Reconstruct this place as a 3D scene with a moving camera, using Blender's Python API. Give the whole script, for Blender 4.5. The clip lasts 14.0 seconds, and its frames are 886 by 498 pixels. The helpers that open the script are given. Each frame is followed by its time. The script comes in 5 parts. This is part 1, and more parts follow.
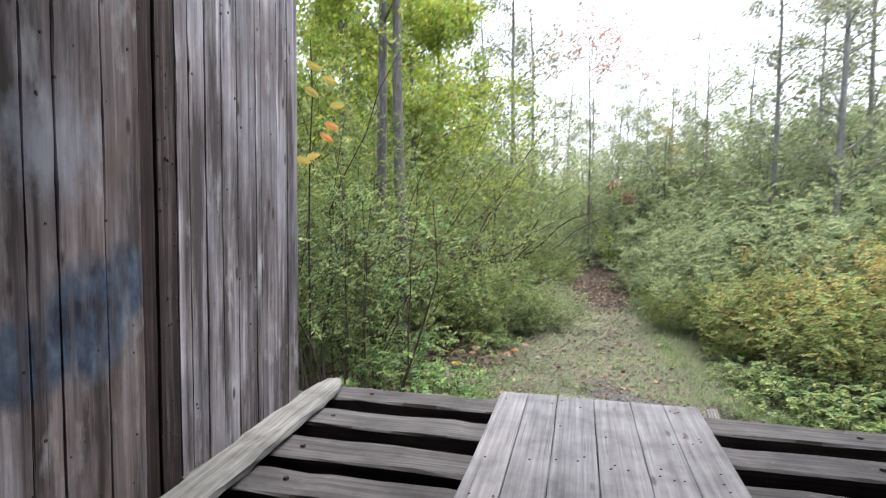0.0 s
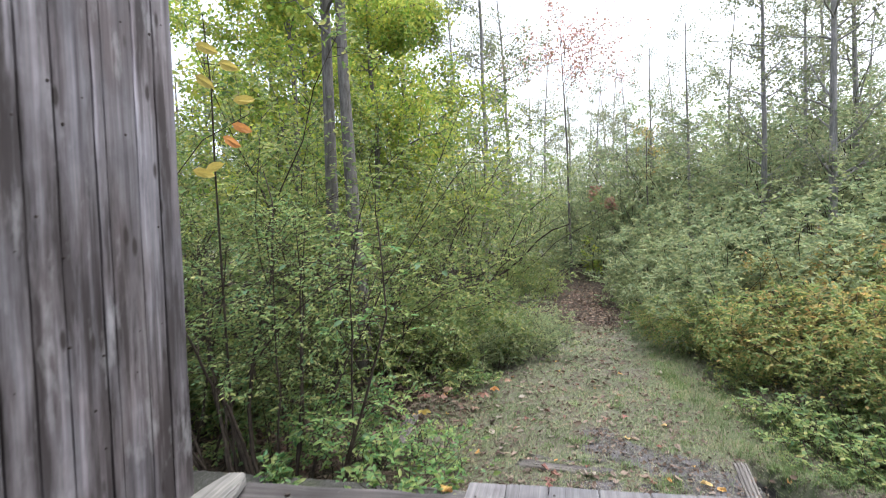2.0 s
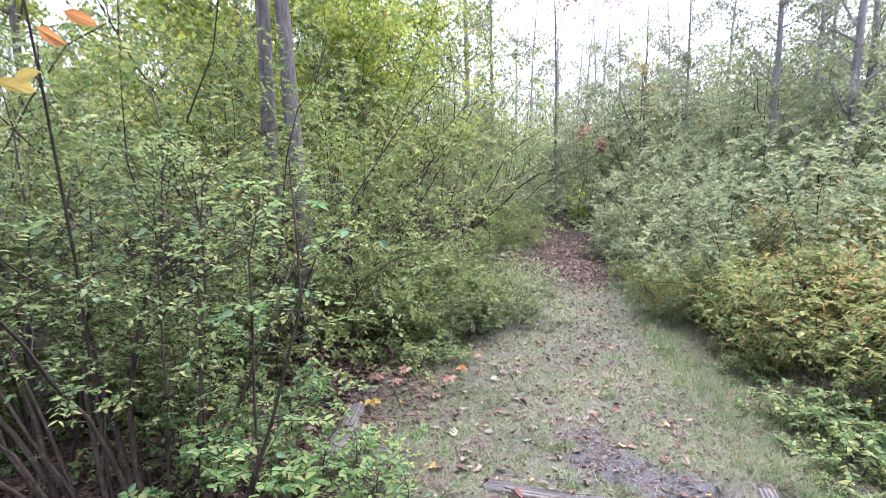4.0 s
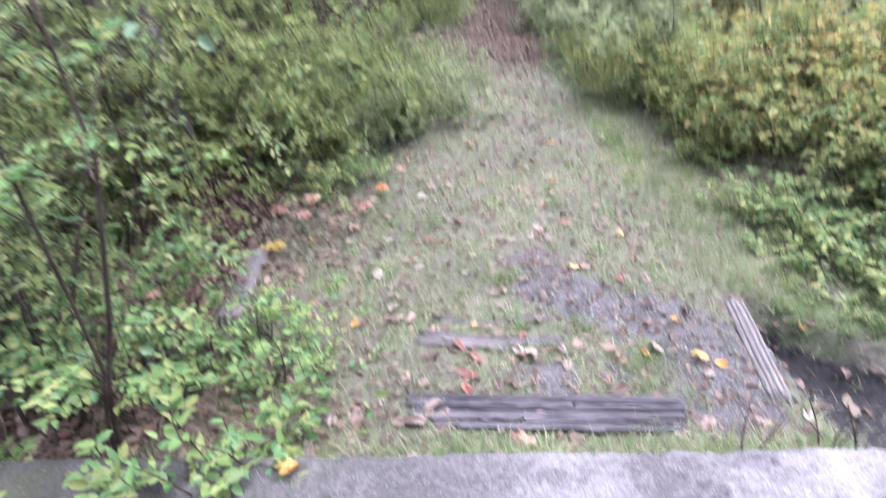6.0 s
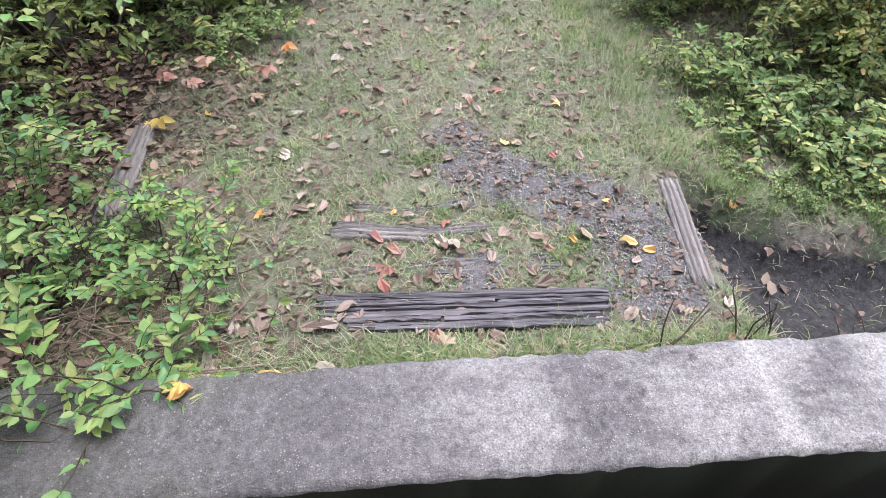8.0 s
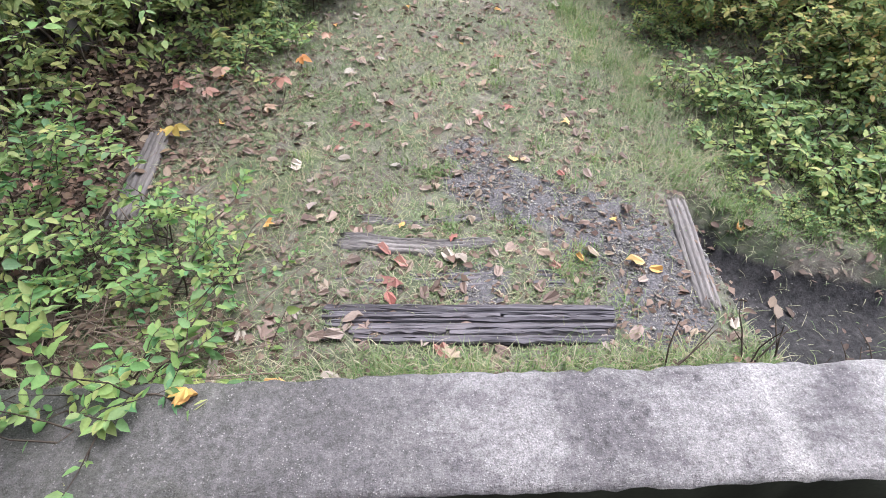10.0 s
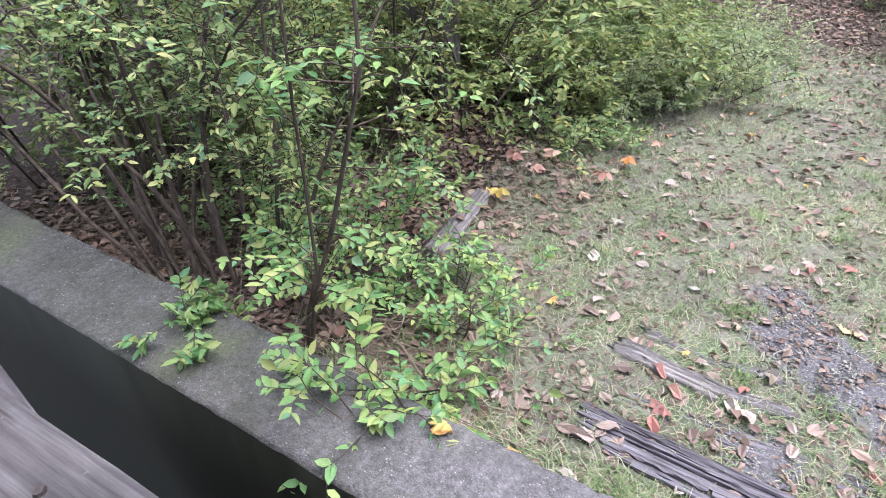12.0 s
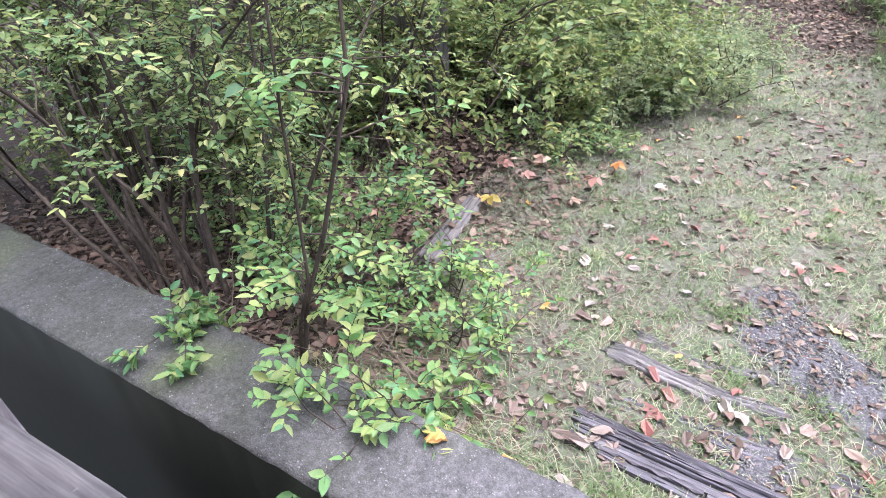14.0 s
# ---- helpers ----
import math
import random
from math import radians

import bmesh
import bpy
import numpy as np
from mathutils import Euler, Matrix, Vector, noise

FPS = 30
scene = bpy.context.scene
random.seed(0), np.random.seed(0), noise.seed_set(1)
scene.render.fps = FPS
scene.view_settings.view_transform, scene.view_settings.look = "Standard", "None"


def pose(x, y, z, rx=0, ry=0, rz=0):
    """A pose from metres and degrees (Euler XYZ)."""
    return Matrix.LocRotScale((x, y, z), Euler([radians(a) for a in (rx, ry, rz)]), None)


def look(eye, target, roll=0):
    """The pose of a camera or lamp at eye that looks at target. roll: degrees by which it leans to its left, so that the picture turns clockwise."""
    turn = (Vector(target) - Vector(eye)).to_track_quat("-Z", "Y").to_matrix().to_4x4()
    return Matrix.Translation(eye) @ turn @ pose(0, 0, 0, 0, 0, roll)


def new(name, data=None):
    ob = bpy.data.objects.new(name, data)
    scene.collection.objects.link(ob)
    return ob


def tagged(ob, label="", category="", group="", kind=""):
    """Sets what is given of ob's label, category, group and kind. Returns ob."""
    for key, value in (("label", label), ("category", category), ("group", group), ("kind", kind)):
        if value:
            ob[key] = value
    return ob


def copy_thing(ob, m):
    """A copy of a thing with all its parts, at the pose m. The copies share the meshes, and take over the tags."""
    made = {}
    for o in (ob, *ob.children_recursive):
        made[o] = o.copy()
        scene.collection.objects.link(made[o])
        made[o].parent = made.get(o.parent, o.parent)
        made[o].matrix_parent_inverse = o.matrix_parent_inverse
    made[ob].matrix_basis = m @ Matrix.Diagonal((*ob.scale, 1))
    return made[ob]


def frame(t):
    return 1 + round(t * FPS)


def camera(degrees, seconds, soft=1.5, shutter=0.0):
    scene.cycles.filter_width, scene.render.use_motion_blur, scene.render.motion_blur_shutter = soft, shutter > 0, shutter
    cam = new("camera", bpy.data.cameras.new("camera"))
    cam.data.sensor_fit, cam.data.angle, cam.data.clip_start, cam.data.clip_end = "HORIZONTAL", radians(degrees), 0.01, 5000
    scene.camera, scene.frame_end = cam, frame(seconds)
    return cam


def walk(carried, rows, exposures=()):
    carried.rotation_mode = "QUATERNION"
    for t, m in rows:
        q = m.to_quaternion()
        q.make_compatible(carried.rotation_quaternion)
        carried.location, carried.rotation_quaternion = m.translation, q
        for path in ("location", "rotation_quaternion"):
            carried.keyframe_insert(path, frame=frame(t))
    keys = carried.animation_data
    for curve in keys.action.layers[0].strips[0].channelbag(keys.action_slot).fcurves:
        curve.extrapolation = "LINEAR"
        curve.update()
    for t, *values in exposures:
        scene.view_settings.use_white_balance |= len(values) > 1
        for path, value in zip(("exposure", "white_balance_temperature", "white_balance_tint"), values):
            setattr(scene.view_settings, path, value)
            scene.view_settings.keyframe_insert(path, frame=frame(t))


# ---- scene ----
cam = camera(79.0, 14.0, soft=0.85, shutter=0.5)
METRES, EYE, TILT, LEAN, TURN = 4.6, 1.45, -3.9, 0.0, 14.4
ROWS = [
    (0.0, -0.0032, 0.0011, -0.0062, -0.1555, 0.189, -0.701),
    (0.5, 0.0134, 0.0614, -0.006, 2.2699, -2.3542, -1.256),
    (1.0, 0.0105, 0.1397, 0.0059, -3.9141, 1.6309, -1.4282),
    (1.5, 0.0355, 0.2087, 0.0112, -3.3117, 0.0561, 0.1973),
    (2.0, 0.0582, 0.2683, 0.0209, -1.9985, 1.6402, 1.9807),
    (2.5, 0.0664, 0.3512, 0.0322, -3.8404, 2.3457, 1.024),
    (5.0, 0.1489, 0.6533, 0.0624, -3.5, -9.63, 0.85),
    (5.5, 0.1508, 0.7093, 0.0575, -3.27, -10.81, 1.0),
    (6.0, 0.1686, 0.7775, 0.0403, -12.63, -27.73, 4.08),
    (6.5, 0.2087, 0.8117, 0.0337, -15.31, -38.08, 2.43),
    (7.0, 0.2301, 0.8378, 0.0246, -20.97, -44.23, 2.92),
    (7.5, 0.2262, 0.849, 0.0218, -22.25, -47.11, 1.25),
    (8.0, 0.217, 0.8432, 0.0271, -18.33, -43.09, 1.78),
    (10.5, 0.214, 0.8413, 0.029, -16.81, -41.54, 0.89),
    (10.8, 0.2125, 0.8405, 0.0298, -16.75, -40.9, 0.88),
    (11.0, 0.2078, 0.838, 0.0325, -15.92, -38.08, 0.85),
    (11.1, 0.2068, 0.8381, 0.0327, -15.35, -37.0, 0.8),
    (11.2, 0.2014, 0.8386, 0.0336, -11.3, -36.0, 0.45),
    (11.3, 0.1935, 0.8393, 0.0351, -5.2, -34.6, -0.1),
    (11.5, 0.1813, 0.8404, 0.0372, 3.95, -31.84, -0.84),
    (12.0, 0.1593, 0.8394, 0.0381, 15.59, -32.53, -0.8),
    (12.5, 0.1616, 0.8388, 0.0385, 15.37, -31.6, -0.13),
    (13.0, 0.1609, 0.8416, 0.0377, 14.74, -31.87, -0.23),
    (13.5, 0.1626, 0.8412, 0.0371, 14.47, -31.91, -0.28),
    (14.0, 0.1618, 0.84, 0.0388, 14.5, -31.76, -0.29),
]
walk(cam, [(t, pose(0, 0, EYE, TILT, LEAN, TURN) @ pose(METRES * x, METRES * y, METRES * z, 90 + pitch, roll, yaw)) for t, x, y, z, yaw, pitch, roll in ROWS],
     exposures=[(0.0, 2.22, 6500, 10), (1.0, 2.12, 6500, 10), (2.0, 2.0, 6450, 10), (2.7, 1.84, 6350, 13), (5.0, 2.97, 5700, 30), (5.6, 2.97, 5700, 30), (6.5, 2.4, 6000, 21), (8.0, 2.34, 6200, 17), (11.0, 2.35, 6250, 15), (11.5, 2.5, 6050, 19), (12.0, 2.66, 5950, 20), (13.0, 2.78, 5900, 21), (14.0, 2.8, 5900, 21)])

# ---------------------------------------------------------------- world and light
world = bpy.data.worlds.new("overcast_sky")
scene.world = world
world.use_nodes = True
wt = world.node_tree
sky = wt.nodes.new("ShaderNodeTexSky")
sky.sky_type = "NISHITA"
sky.sun_disc = False
sky.sun_elevation = radians(73)
sky.sun_rotation = radians(60)
sky.dust_density = 4.0
sky.air_density = 1.0
pale = wt.nodes.new("ShaderNodeHueSaturation")
pale.inputs["Saturation"].default_value = 0.5
wt.links.new(sky.outputs[0], pale.inputs["Color"])
wt.links.new(pale.outputs[0], wt.nodes["Background"].inputs[0])
wt.nodes["Background"].inputs[1].default_value = 0.15
sun_data = bpy.data.lights.new("sun", "SUN")
sun_data.energy, sun_data.angle, sun_data.color = 0.8, radians(60), (1.0, 0.98, 0.95)
sun = new("sun", sun_data)
sun.matrix_world = look((3.5, 8, 14), (0, 6, 0))


# ---------------------------------------------------------------- materials
class Shade:
    """A small node-graph writer."""

    def __init__(self, name):
        self.mat = bpy.data.materials.new(name)
        self.mat.use_nodes = True
        self.t = self.mat.node_tree
        self.bsdf = self.t.nodes["Principled BSDF"]
        self.out = self.t.nodes["Material Output"]

    def node(self, kind, **props):
        n = self.t.nodes.new(kind)
        for k, v in props.items():
            n.inputs[k.replace("_", " ")].default_value = v
        return n

    def link(self, a, b):
        self.t.links.new(a, b)

    def coords(self, scale, which="Object"):
        m = self.node("ShaderNodeMapping")
        m.inputs["Scale"].default_value = scale
        if which == "World":
            self.link(self.t.nodes.new("ShaderNodeNewGeometry").outputs["Position"], m.inputs[0])
        else:
            self.link(self.t.nodes.new("ShaderNodeTexCoord").outputs[which], m.inputs[0])
        return m.outputs[0]

    def noise(self, vec, scale=5.0, detail=6.0, rough=0.6):
        n = self.node("ShaderNodeTexNoise", Scale=scale, Detail=detail, Roughness=rough)
        self.link(vec, n.inputs["Vector"])
        return n.outputs["Fac"]

    def ramp(self, fac, stops):
        r = self.t.nodes.new("ShaderNodeValToRGB")
        el = r.color_ramp.elements
        while len(el) < len(stops):
            el.new(0.5)
        for e, (p, c) in zip(el, stops):
            e.position = p
            e.color = (c, c, c, 1) if isinstance(c, (int, float)) else (*c, 1)
        self.link(fac, r.inputs[0])
        return r.outputs[0]

    def mix(self, a, b, fac, mode="MIX"):
        m = self.t.nodes.new("ShaderNodeMix")
        m.data_type, m.blend_type = "RGBA", mode
        for v, i in ((fac, 0), (a, 6), (b, 7)):
            if isinstance(v, tuple):
                m.inputs[i].default_value = (*v, 1)
            elif isinstance(v, (int, float)):
                m.inputs[i].default_value = v
            else:
                self.link(v, m.inputs[i])
        return m.outputs[2]

    def math(self, op, a, b):
        m = self.t.nodes.new("ShaderNodeMath")
        m.operation = op
        for v, i in ((a, 0), (b, 1)):
            if isinstance(v, (int, float)):
                m.inputs[i].default_value = v
            else:
                self.link(v, m.inputs[i])
        return m.outputs[0]

    def bump(self, height, strength=0.4, distance=0.01):
        b = self.node("ShaderNodeBump", Strength=strength, Distance=distance)
        self.link(height, b.inputs["Height"])
        self.link(b.outputs[0], self.bsdf.inputs["Normal"])

    def done(self, color, rough=0.85, spec=0.3):
        if isinstance(color, tuple):
            self.bsdf.inputs["Base Color"].default_value = (*color, 1)
        else:
            self.link(color, self.bsdf.inputs["Base Color"])
        self.bsdf.inputs["Roughness"].default_value = rough
        self.bsdf.inputs["Specular IOR Level"].default_value = spec
        return self.mat


def mute(colors, k):
    """Colours drawn towards their own grey."""
    out = []
    for r, g, b in colors:
        y = 0.3 * r + 0.59 * g + 0.11 * b
        out.append((r + (y - r) * k, g + (y - g) * k, b + (y - b) * k))
    return out


def leaf_material(name, colors, glow=0.5, rough=0.56, per="island", dull=0.0):
    """Thin leaves: gloss above, light passing through."""
    s = Shade(name)
    colors = [(r, g, b + 0.13 * max(0.0, g - b)) for r, g, b in mute(colors, dull)]
    src = s.t.nodes.new("ShaderNodeNewGeometry").outputs["Random Per Island"] if per == "island" else s.t.nodes.new("ShaderNodeObjectInfo").outputs["Random"]
    n = len(colors)
    col = s.ramp(src, [(i / max(1, n - 1), c) for i, c in enumerate(colors)])
    big = s.noise(s.coords((1, 1, 1), "World"), 1.3, 3)
    col = s.mix(col, s.ramp(big, [(0.3, (0.62, 0.66, 0.6)), (0.7, (1.2, 1.15, 1.0))]), 0.8, "MULTIPLY")
    fine = s.noise(s.coords((1, 1, 1), "World"), 90, 3)
    col = s.mix(col, s.ramp(fine, [(0.3, 0.75), (0.7, 1.1)]), 0.6, "MULTIPLY")
    s.done(col, rough, 0.35)
    tr = s.t.nodes.new("ShaderNodeBsdfTranslucent")
    s.link(col, tr.inputs[0])
    mx = s.t.nodes.new("ShaderNodeMixShader")
    mx.inputs[0].default_value = glow
    s.link(s.bsdf.outputs[0], mx.inputs[1])
    s.link(tr.outputs[0], mx.inputs[2])
    s.link(mx.outputs[0], s.out.inputs[0])
    return s.mat


def wood_material(name, along, dark, mid, light, cracks=0.5, knots=0.0, streaks=0.8):
    """Weathered timber; along: the axis of the grain."""
    s = Shade(name)
    st = [38.0, 38.0, 38.0]
    st[along] = 1.1
    info = s.t.nodes.new("ShaderNodeObjectInfo").outputs["Random"]
    off = s.t.nodes.new("ShaderNodeVectorMath")
    off.operation = "ADD"
    s.link(s.coords(tuple(st)), off.inputs[0])
    comb = s.t.nodes.new("ShaderNodeCombineXYZ")
    for i in range(3):
        s.link(s.math("MULTIPLY", info, 40.0 + 13 * i), comb.inputs[i])
    s.link(comb.outputs[0], off.inputs[1])
    grain = s.noise(off.outputs[0], 1.0, 8, 0.65)
    col = s.ramp(grain, [(0.25, dark), (0.5, mid), (0.75, light)])
    wide = s.noise(s.coords((2.2, 2.2, 2.2), "World"), 1.4, 5)
    col = s.mix(col, s.ramp(wide, [(0.3, (0.55, 0.54, 0.55)), (0.5, (0.95, 0.95, 0.96)), (0.72, (1.25, 1.22, 1.2))]), 0.85, "MULTIPLY")
    bands = [9.0, 9.0, 9.0]
    bands[along] = 0.55
    streak = s.noise(s.coords(tuple(bands)), 1.0, 5, 0.6)
    col = s.mix(col, s.ramp(streak, [(0.3, (0.5, 0.49, 0.5)), (0.48, (0.95, 0.95, 0.95)), (0.7, (1.45, 1.42, 1.4))]), streaks, "MULTIPLY")
    tone = s.ramp(info, [(0.0, (0.66, 0.64, 0.65)), (0.35, (1.0, 1.0, 1.02)), (0.7, (0.82, 0.84, 0.89)), (1.0, (1.14, 1.12, 1.12))])
    col = s.mix(col, tone, 0.7, "MULTIPLY")
    st2 = [55.0, 55.0, 55.0]
    st2[along] = 0.9
    fiss = s.noise(s.coords(tuple(st2)), 1.0, 4, 0.5)
    crack = s.ramp(fiss, [(0.28, 0.0), (0.36, 1.0)])
    col = s.mix((0.03, 0.026, 0.024), col, s.math("MAXIMUM", crack, 1.0 - cracks))
    if knots:
        kn = [11.0, 11.0, 11.0]
        kn[along] = 3.2
        vor = s.node("ShaderNodeTexVoronoi", Scale=0.55)
        kv = s.t.nodes.new("ShaderNodeVectorMath")
        kv.operation = "ADD"
        s.link(s.coords(tuple(kn)), kv.inputs[0])
        s.link(comb.outputs[0], kv.inputs[1])
        s.link(kv.outputs[0], vor.inputs["Vector"])
        col = s.mix(col, (0.035, 0.028, 0.026), s.math("MULTIPLY", s.ramp(vor.outputs["Distance"], [(0.06, 1.0), (0.13, 0.0)]), knots))
        col = s.mix(col, (0.3, 0.29, 0.3), s.math("MULTIPLY", s.ramp(s.noise(s.coords((16, 16, 16)), 1.0, 3), [(0.68, 0.0), (0.78, 1.0)]), 0.35))
    h = s.math("ADD", s.math("MULTIPLY", grain, 0.5), crack)
    s.bump(h, 0.55, 0.006)
    return s.done(col, 0.88, 0.2)


def wall_material(name, greys, brown, paint=False):
    """Old vertical siding: soft long streaks, weather patches, dark runs, sometimes sprayed paint."""
    s = Shade(name)
    info = s.t.nodes.new("ShaderNodeObjectInfo").outputs["Random"]
    comb = s.t.nodes.new("ShaderNodeCombineXYZ")
    for i in range(3):
        s.link(s.math("MULTIPLY", info, 31.0 + 17 * i), comb.inputs[i])

    def along(across, lengthwise, detail, rough):
        v = s.t.nodes.new("ShaderNodeVectorMath")
        v.operation = "ADD"
        s.link(s.coords((lengthwise, across, across)), v.inputs[0])
        s.link(comb.outputs[0], v.inputs[1])
        return s.noise(v.outputs[0], 1.0, detail, rough)

    w = s.coords((1, 1, 1), "World")
    patch = s.noise(s.coords((1, 1.5, 1.0), "World"), 1.7, 6, 0.6)
    col = s.ramp(patch, [(0.3, greys[0]), (0.48, greys[1]), (0.7, greys[2])])
    warm = s.noise(s.coords((1, 2.6, 0.7), "World"), 1.25, 5, 0.6)
    col = s.mix(col, (0.135, 0.102, 0.092), s.math("MULTIPLY", s.ramp(warm, [(0.42, 0.0), (0.6, 1.0)]), brown))
    streak = along(15.0, 0.42, 5, 0.6)
    col = s.mix(col, s.ramp(streak, [(0.3, (0.25, 0.23, 0.23)), (0.43, (0.8, 0.79, 0.79)), (0.55, (1.05, 1.05, 1.05)), (0.68, (1.75, 1.75, 1.8))]), 0.95, "MULTIPLY")
    grain = along(70.0, 1.2, 6, 0.65)
    col = s.mix(col, s.ramp(grain, [(0.3, 0.74), (0.7, 1.2)]), 0.8, "MULTIPLY")
    tone = s.ramp(info, [(0.0, (0.7, 0.67, 0.67)), (0.3, (1.05, 1.03, 1.05)), (0.6, (0.84, 0.83, 0.86)), (1.0, (1.2, 1.17, 1.18))])
    col = s.mix(col, tone, 0.75, "MULTIPLY")
    run = s.noise(s.coords((3.0, 6.5, 0.7), "World"), 1.0, 6, 0.65)
    col = s.mix(col, (0.03, 0.025, 0.025), s.math("MULTIPLY", s.ramp(run, [(0.47, 0.0), (0.62, 1.0)]), 0.85))
    bleach = s.noise(s.coords((3.0, 5.0, 1.6), "World"), 1.1, 5, 0.6)
    col = s.mix(col, (0.37, 0.37, 0.39), s.math("MULTIPLY", s.ramp(bleach, [(0.58, 0.0), (0.72, 1.0)]), 0.55))
    fiss = along(48.0, 0.7, 4, 0.5)
    crack = s.ramp(fiss, [(0.25, 0.0), (0.31, 1.0)])
    col = s.mix((0.03, 0.026, 0.024), col, s.math("MAXIMUM", crack, 0.45))
    kv = s.t.nodes.new("ShaderNodeVectorMath")
    kv.operation = "ADD"
    s.link(s.coords((3.0, 9.0, 9.0)), kv.inputs[0])
    s.link(comb.outputs[0], kv.inputs[1])
    vor = s.node("ShaderNodeTexVoronoi", Scale=0.75)
    s.link(kv.outputs[0], vor.inputs["Vector"])
    col = s.mix(col, (0.03, 0.025, 0.024), s.math("MULTIPLY", s.ramp(vor.outputs["Distance"], [(0.08, 1.0), (0.15, 0.0)]), 0.9))
    if paint:
        sep = s.t.nodes.new("ShaderNodeSeparateXYZ")
        s.link(w, sep.inputs[0])
        field = None
        rag = s.math("MULTIPLY", s.math("SUBTRACT", s.noise(s.coords((1, 3.0, 1.4), "World"), 3.2, 6, 0.65), 0.5), 1.1)
        for cy, cz, ry, rz in ((2.2, 0.86, 0.3, 0.36), (2.42, 1.02, 0.17, 0.26), (1.85, 0.72, 0.3, 0.24)):
            dy = s.math("DIVIDE", s.math("SUBTRACT", sep.outputs[1], cy), ry)
            dz = s.math("DIVIDE", s.math("SUBTRACT", sep.outputs[2], cz), rz)
            d = s.math("ADD", s.math("MULTIPLY", dy, dy), s.math("MULTIPLY", dz, dz))
            field = d if field is None else s.math("MINIMUM", field, d)
        blue = s.ramp(s.math("ADD", field, rag), [(0.45, 0.92), (1.15, 0.0)])
        blue = s.math("MULTIPLY", blue, s.ramp(streak, [(0.36, 0.4), (0.52, 1.0)]))
        tint = s.ramp(s.noise(s.coords((1, 3.5, 1.5), "World"), 2.0, 4), [(0.38, (0.014, 0.02, 0.036)), (0.5, (0.04, 0.062, 0.1)), (0.64, (0.1, 0.135, 0.18))])
        col = s.mix(col, tint, blue)
        far = s.t.nodes.new("ShaderNodeVectorMath")
        far.operation = "DISTANCE"
        s.link(w, far.inputs[0])
        far.inputs[1].default_value = (-2.43, 2.02, 1.72)
        col = s.mix(col, (0.3, 0.32, 0.38), s.ramp(s.math("ADD", far.outputs["Value"], s.math("MULTIPLY", rag, 0.45)), [(0.1, 0.55), (0.3, 0.0)]))
    s.bump(s.math("ADD", s.math("MULTIPLY", grain, 0.4), crack), 0.5, 0.005)
    return s.done(col, 0.86, 0.25)


M_WALL = wall_material("brown_grey_siding", ((0.1, 0.09, 0.093), (0.155, 0.143, 0.15), (0.25, 0.238, 0.252)), 0.7, paint=True)
M_WALL_PALE = wall_material("pale_grey_siding", ((0.108, 0.105, 0.116), (0.168, 0.165, 0.182), (0.25, 0.249, 0.27)), 0.35)
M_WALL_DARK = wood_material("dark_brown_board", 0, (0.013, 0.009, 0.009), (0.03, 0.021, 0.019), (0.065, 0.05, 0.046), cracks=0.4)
M_TIE = wood_material("weathered_tie", 0, (0.026, 0.025, 0.026), (0.063, 0.061, 0.062), (0.115, 0.113, 0.115), cracks=0.9, knots=0.5, streaks=0.35)
# wood of the tie sides, darkened in colour for the shade between ties
M_TIE_SHADE = wood_material("shaded_tie_side", 0, (0.012, 0.01, 0.009), (0.026, 0.022, 0.02), (0.05, 0.044, 0.04), cracks=0.5)
M_WALL_MID = wood_material("rough_brown_board", 0, (0.014, 0.01, 0.01), (0.036, 0.027, 0.026), (0.11, 0.095, 0.095), cracks=0.7)
M_PANEL = wood_material("grey_walkway_board", 0, (0.08, 0.08, 0.085), (0.135, 0.135, 0.143), (0.205, 0.205, 0.215), cracks=0.3, knots=0.7, streaks=0.15)
M_GUARD = wood_material("pale_guard_timber", 0, (0.072, 0.072, 0.068), (0.15, 0.15, 0.143), (0.245, 0.245, 0.235), cracks=0.5, streaks=0.45, knots=0.4)
M_SLEEPER = wood_material("decayed_sleeper", 0, (0.034, 0.032, 0.036), (0.088, 0.084, 0.092), (0.16, 0.155, 0.166), cracks=0.5)
# core under the splinters; its dark colour paints the shade of the gaps
M_GAP_SHADE = wood_material("sleeper_gap_shade", 0, (0.015, 0.014, 0.014), (0.035, 0.033, 0.033), (0.065, 0.061, 0.06), cracks=0.5)
M_LOG = wood_material("bleached_timber_scrap", 0, (0.06, 0.056, 0.054), (0.135, 0.128, 0.123), (0.225, 0.216, 0.208), cracks=0.7)
M_EDGE = wood_material("old_edge_beam", 0, (0.06, 0.057, 0.055), (0.14, 0.133, 0.128), (0.23, 0.22, 0.21), cracks=0.8)


def plain_material(name, color, rough, metal=0.0):
    s = Shade(name)
    n = s.noise(s.coords((1, 1, 1), "World"), 60, 4)
    col = s.mix(color, s.ramp(n, [(0.3, 0.6), (0.7, 1.2)]), 0.8, "MULTIPLY")
    s.bsdf.inputs["Metallic"].default_value = metal
    return s.done(col, rough)


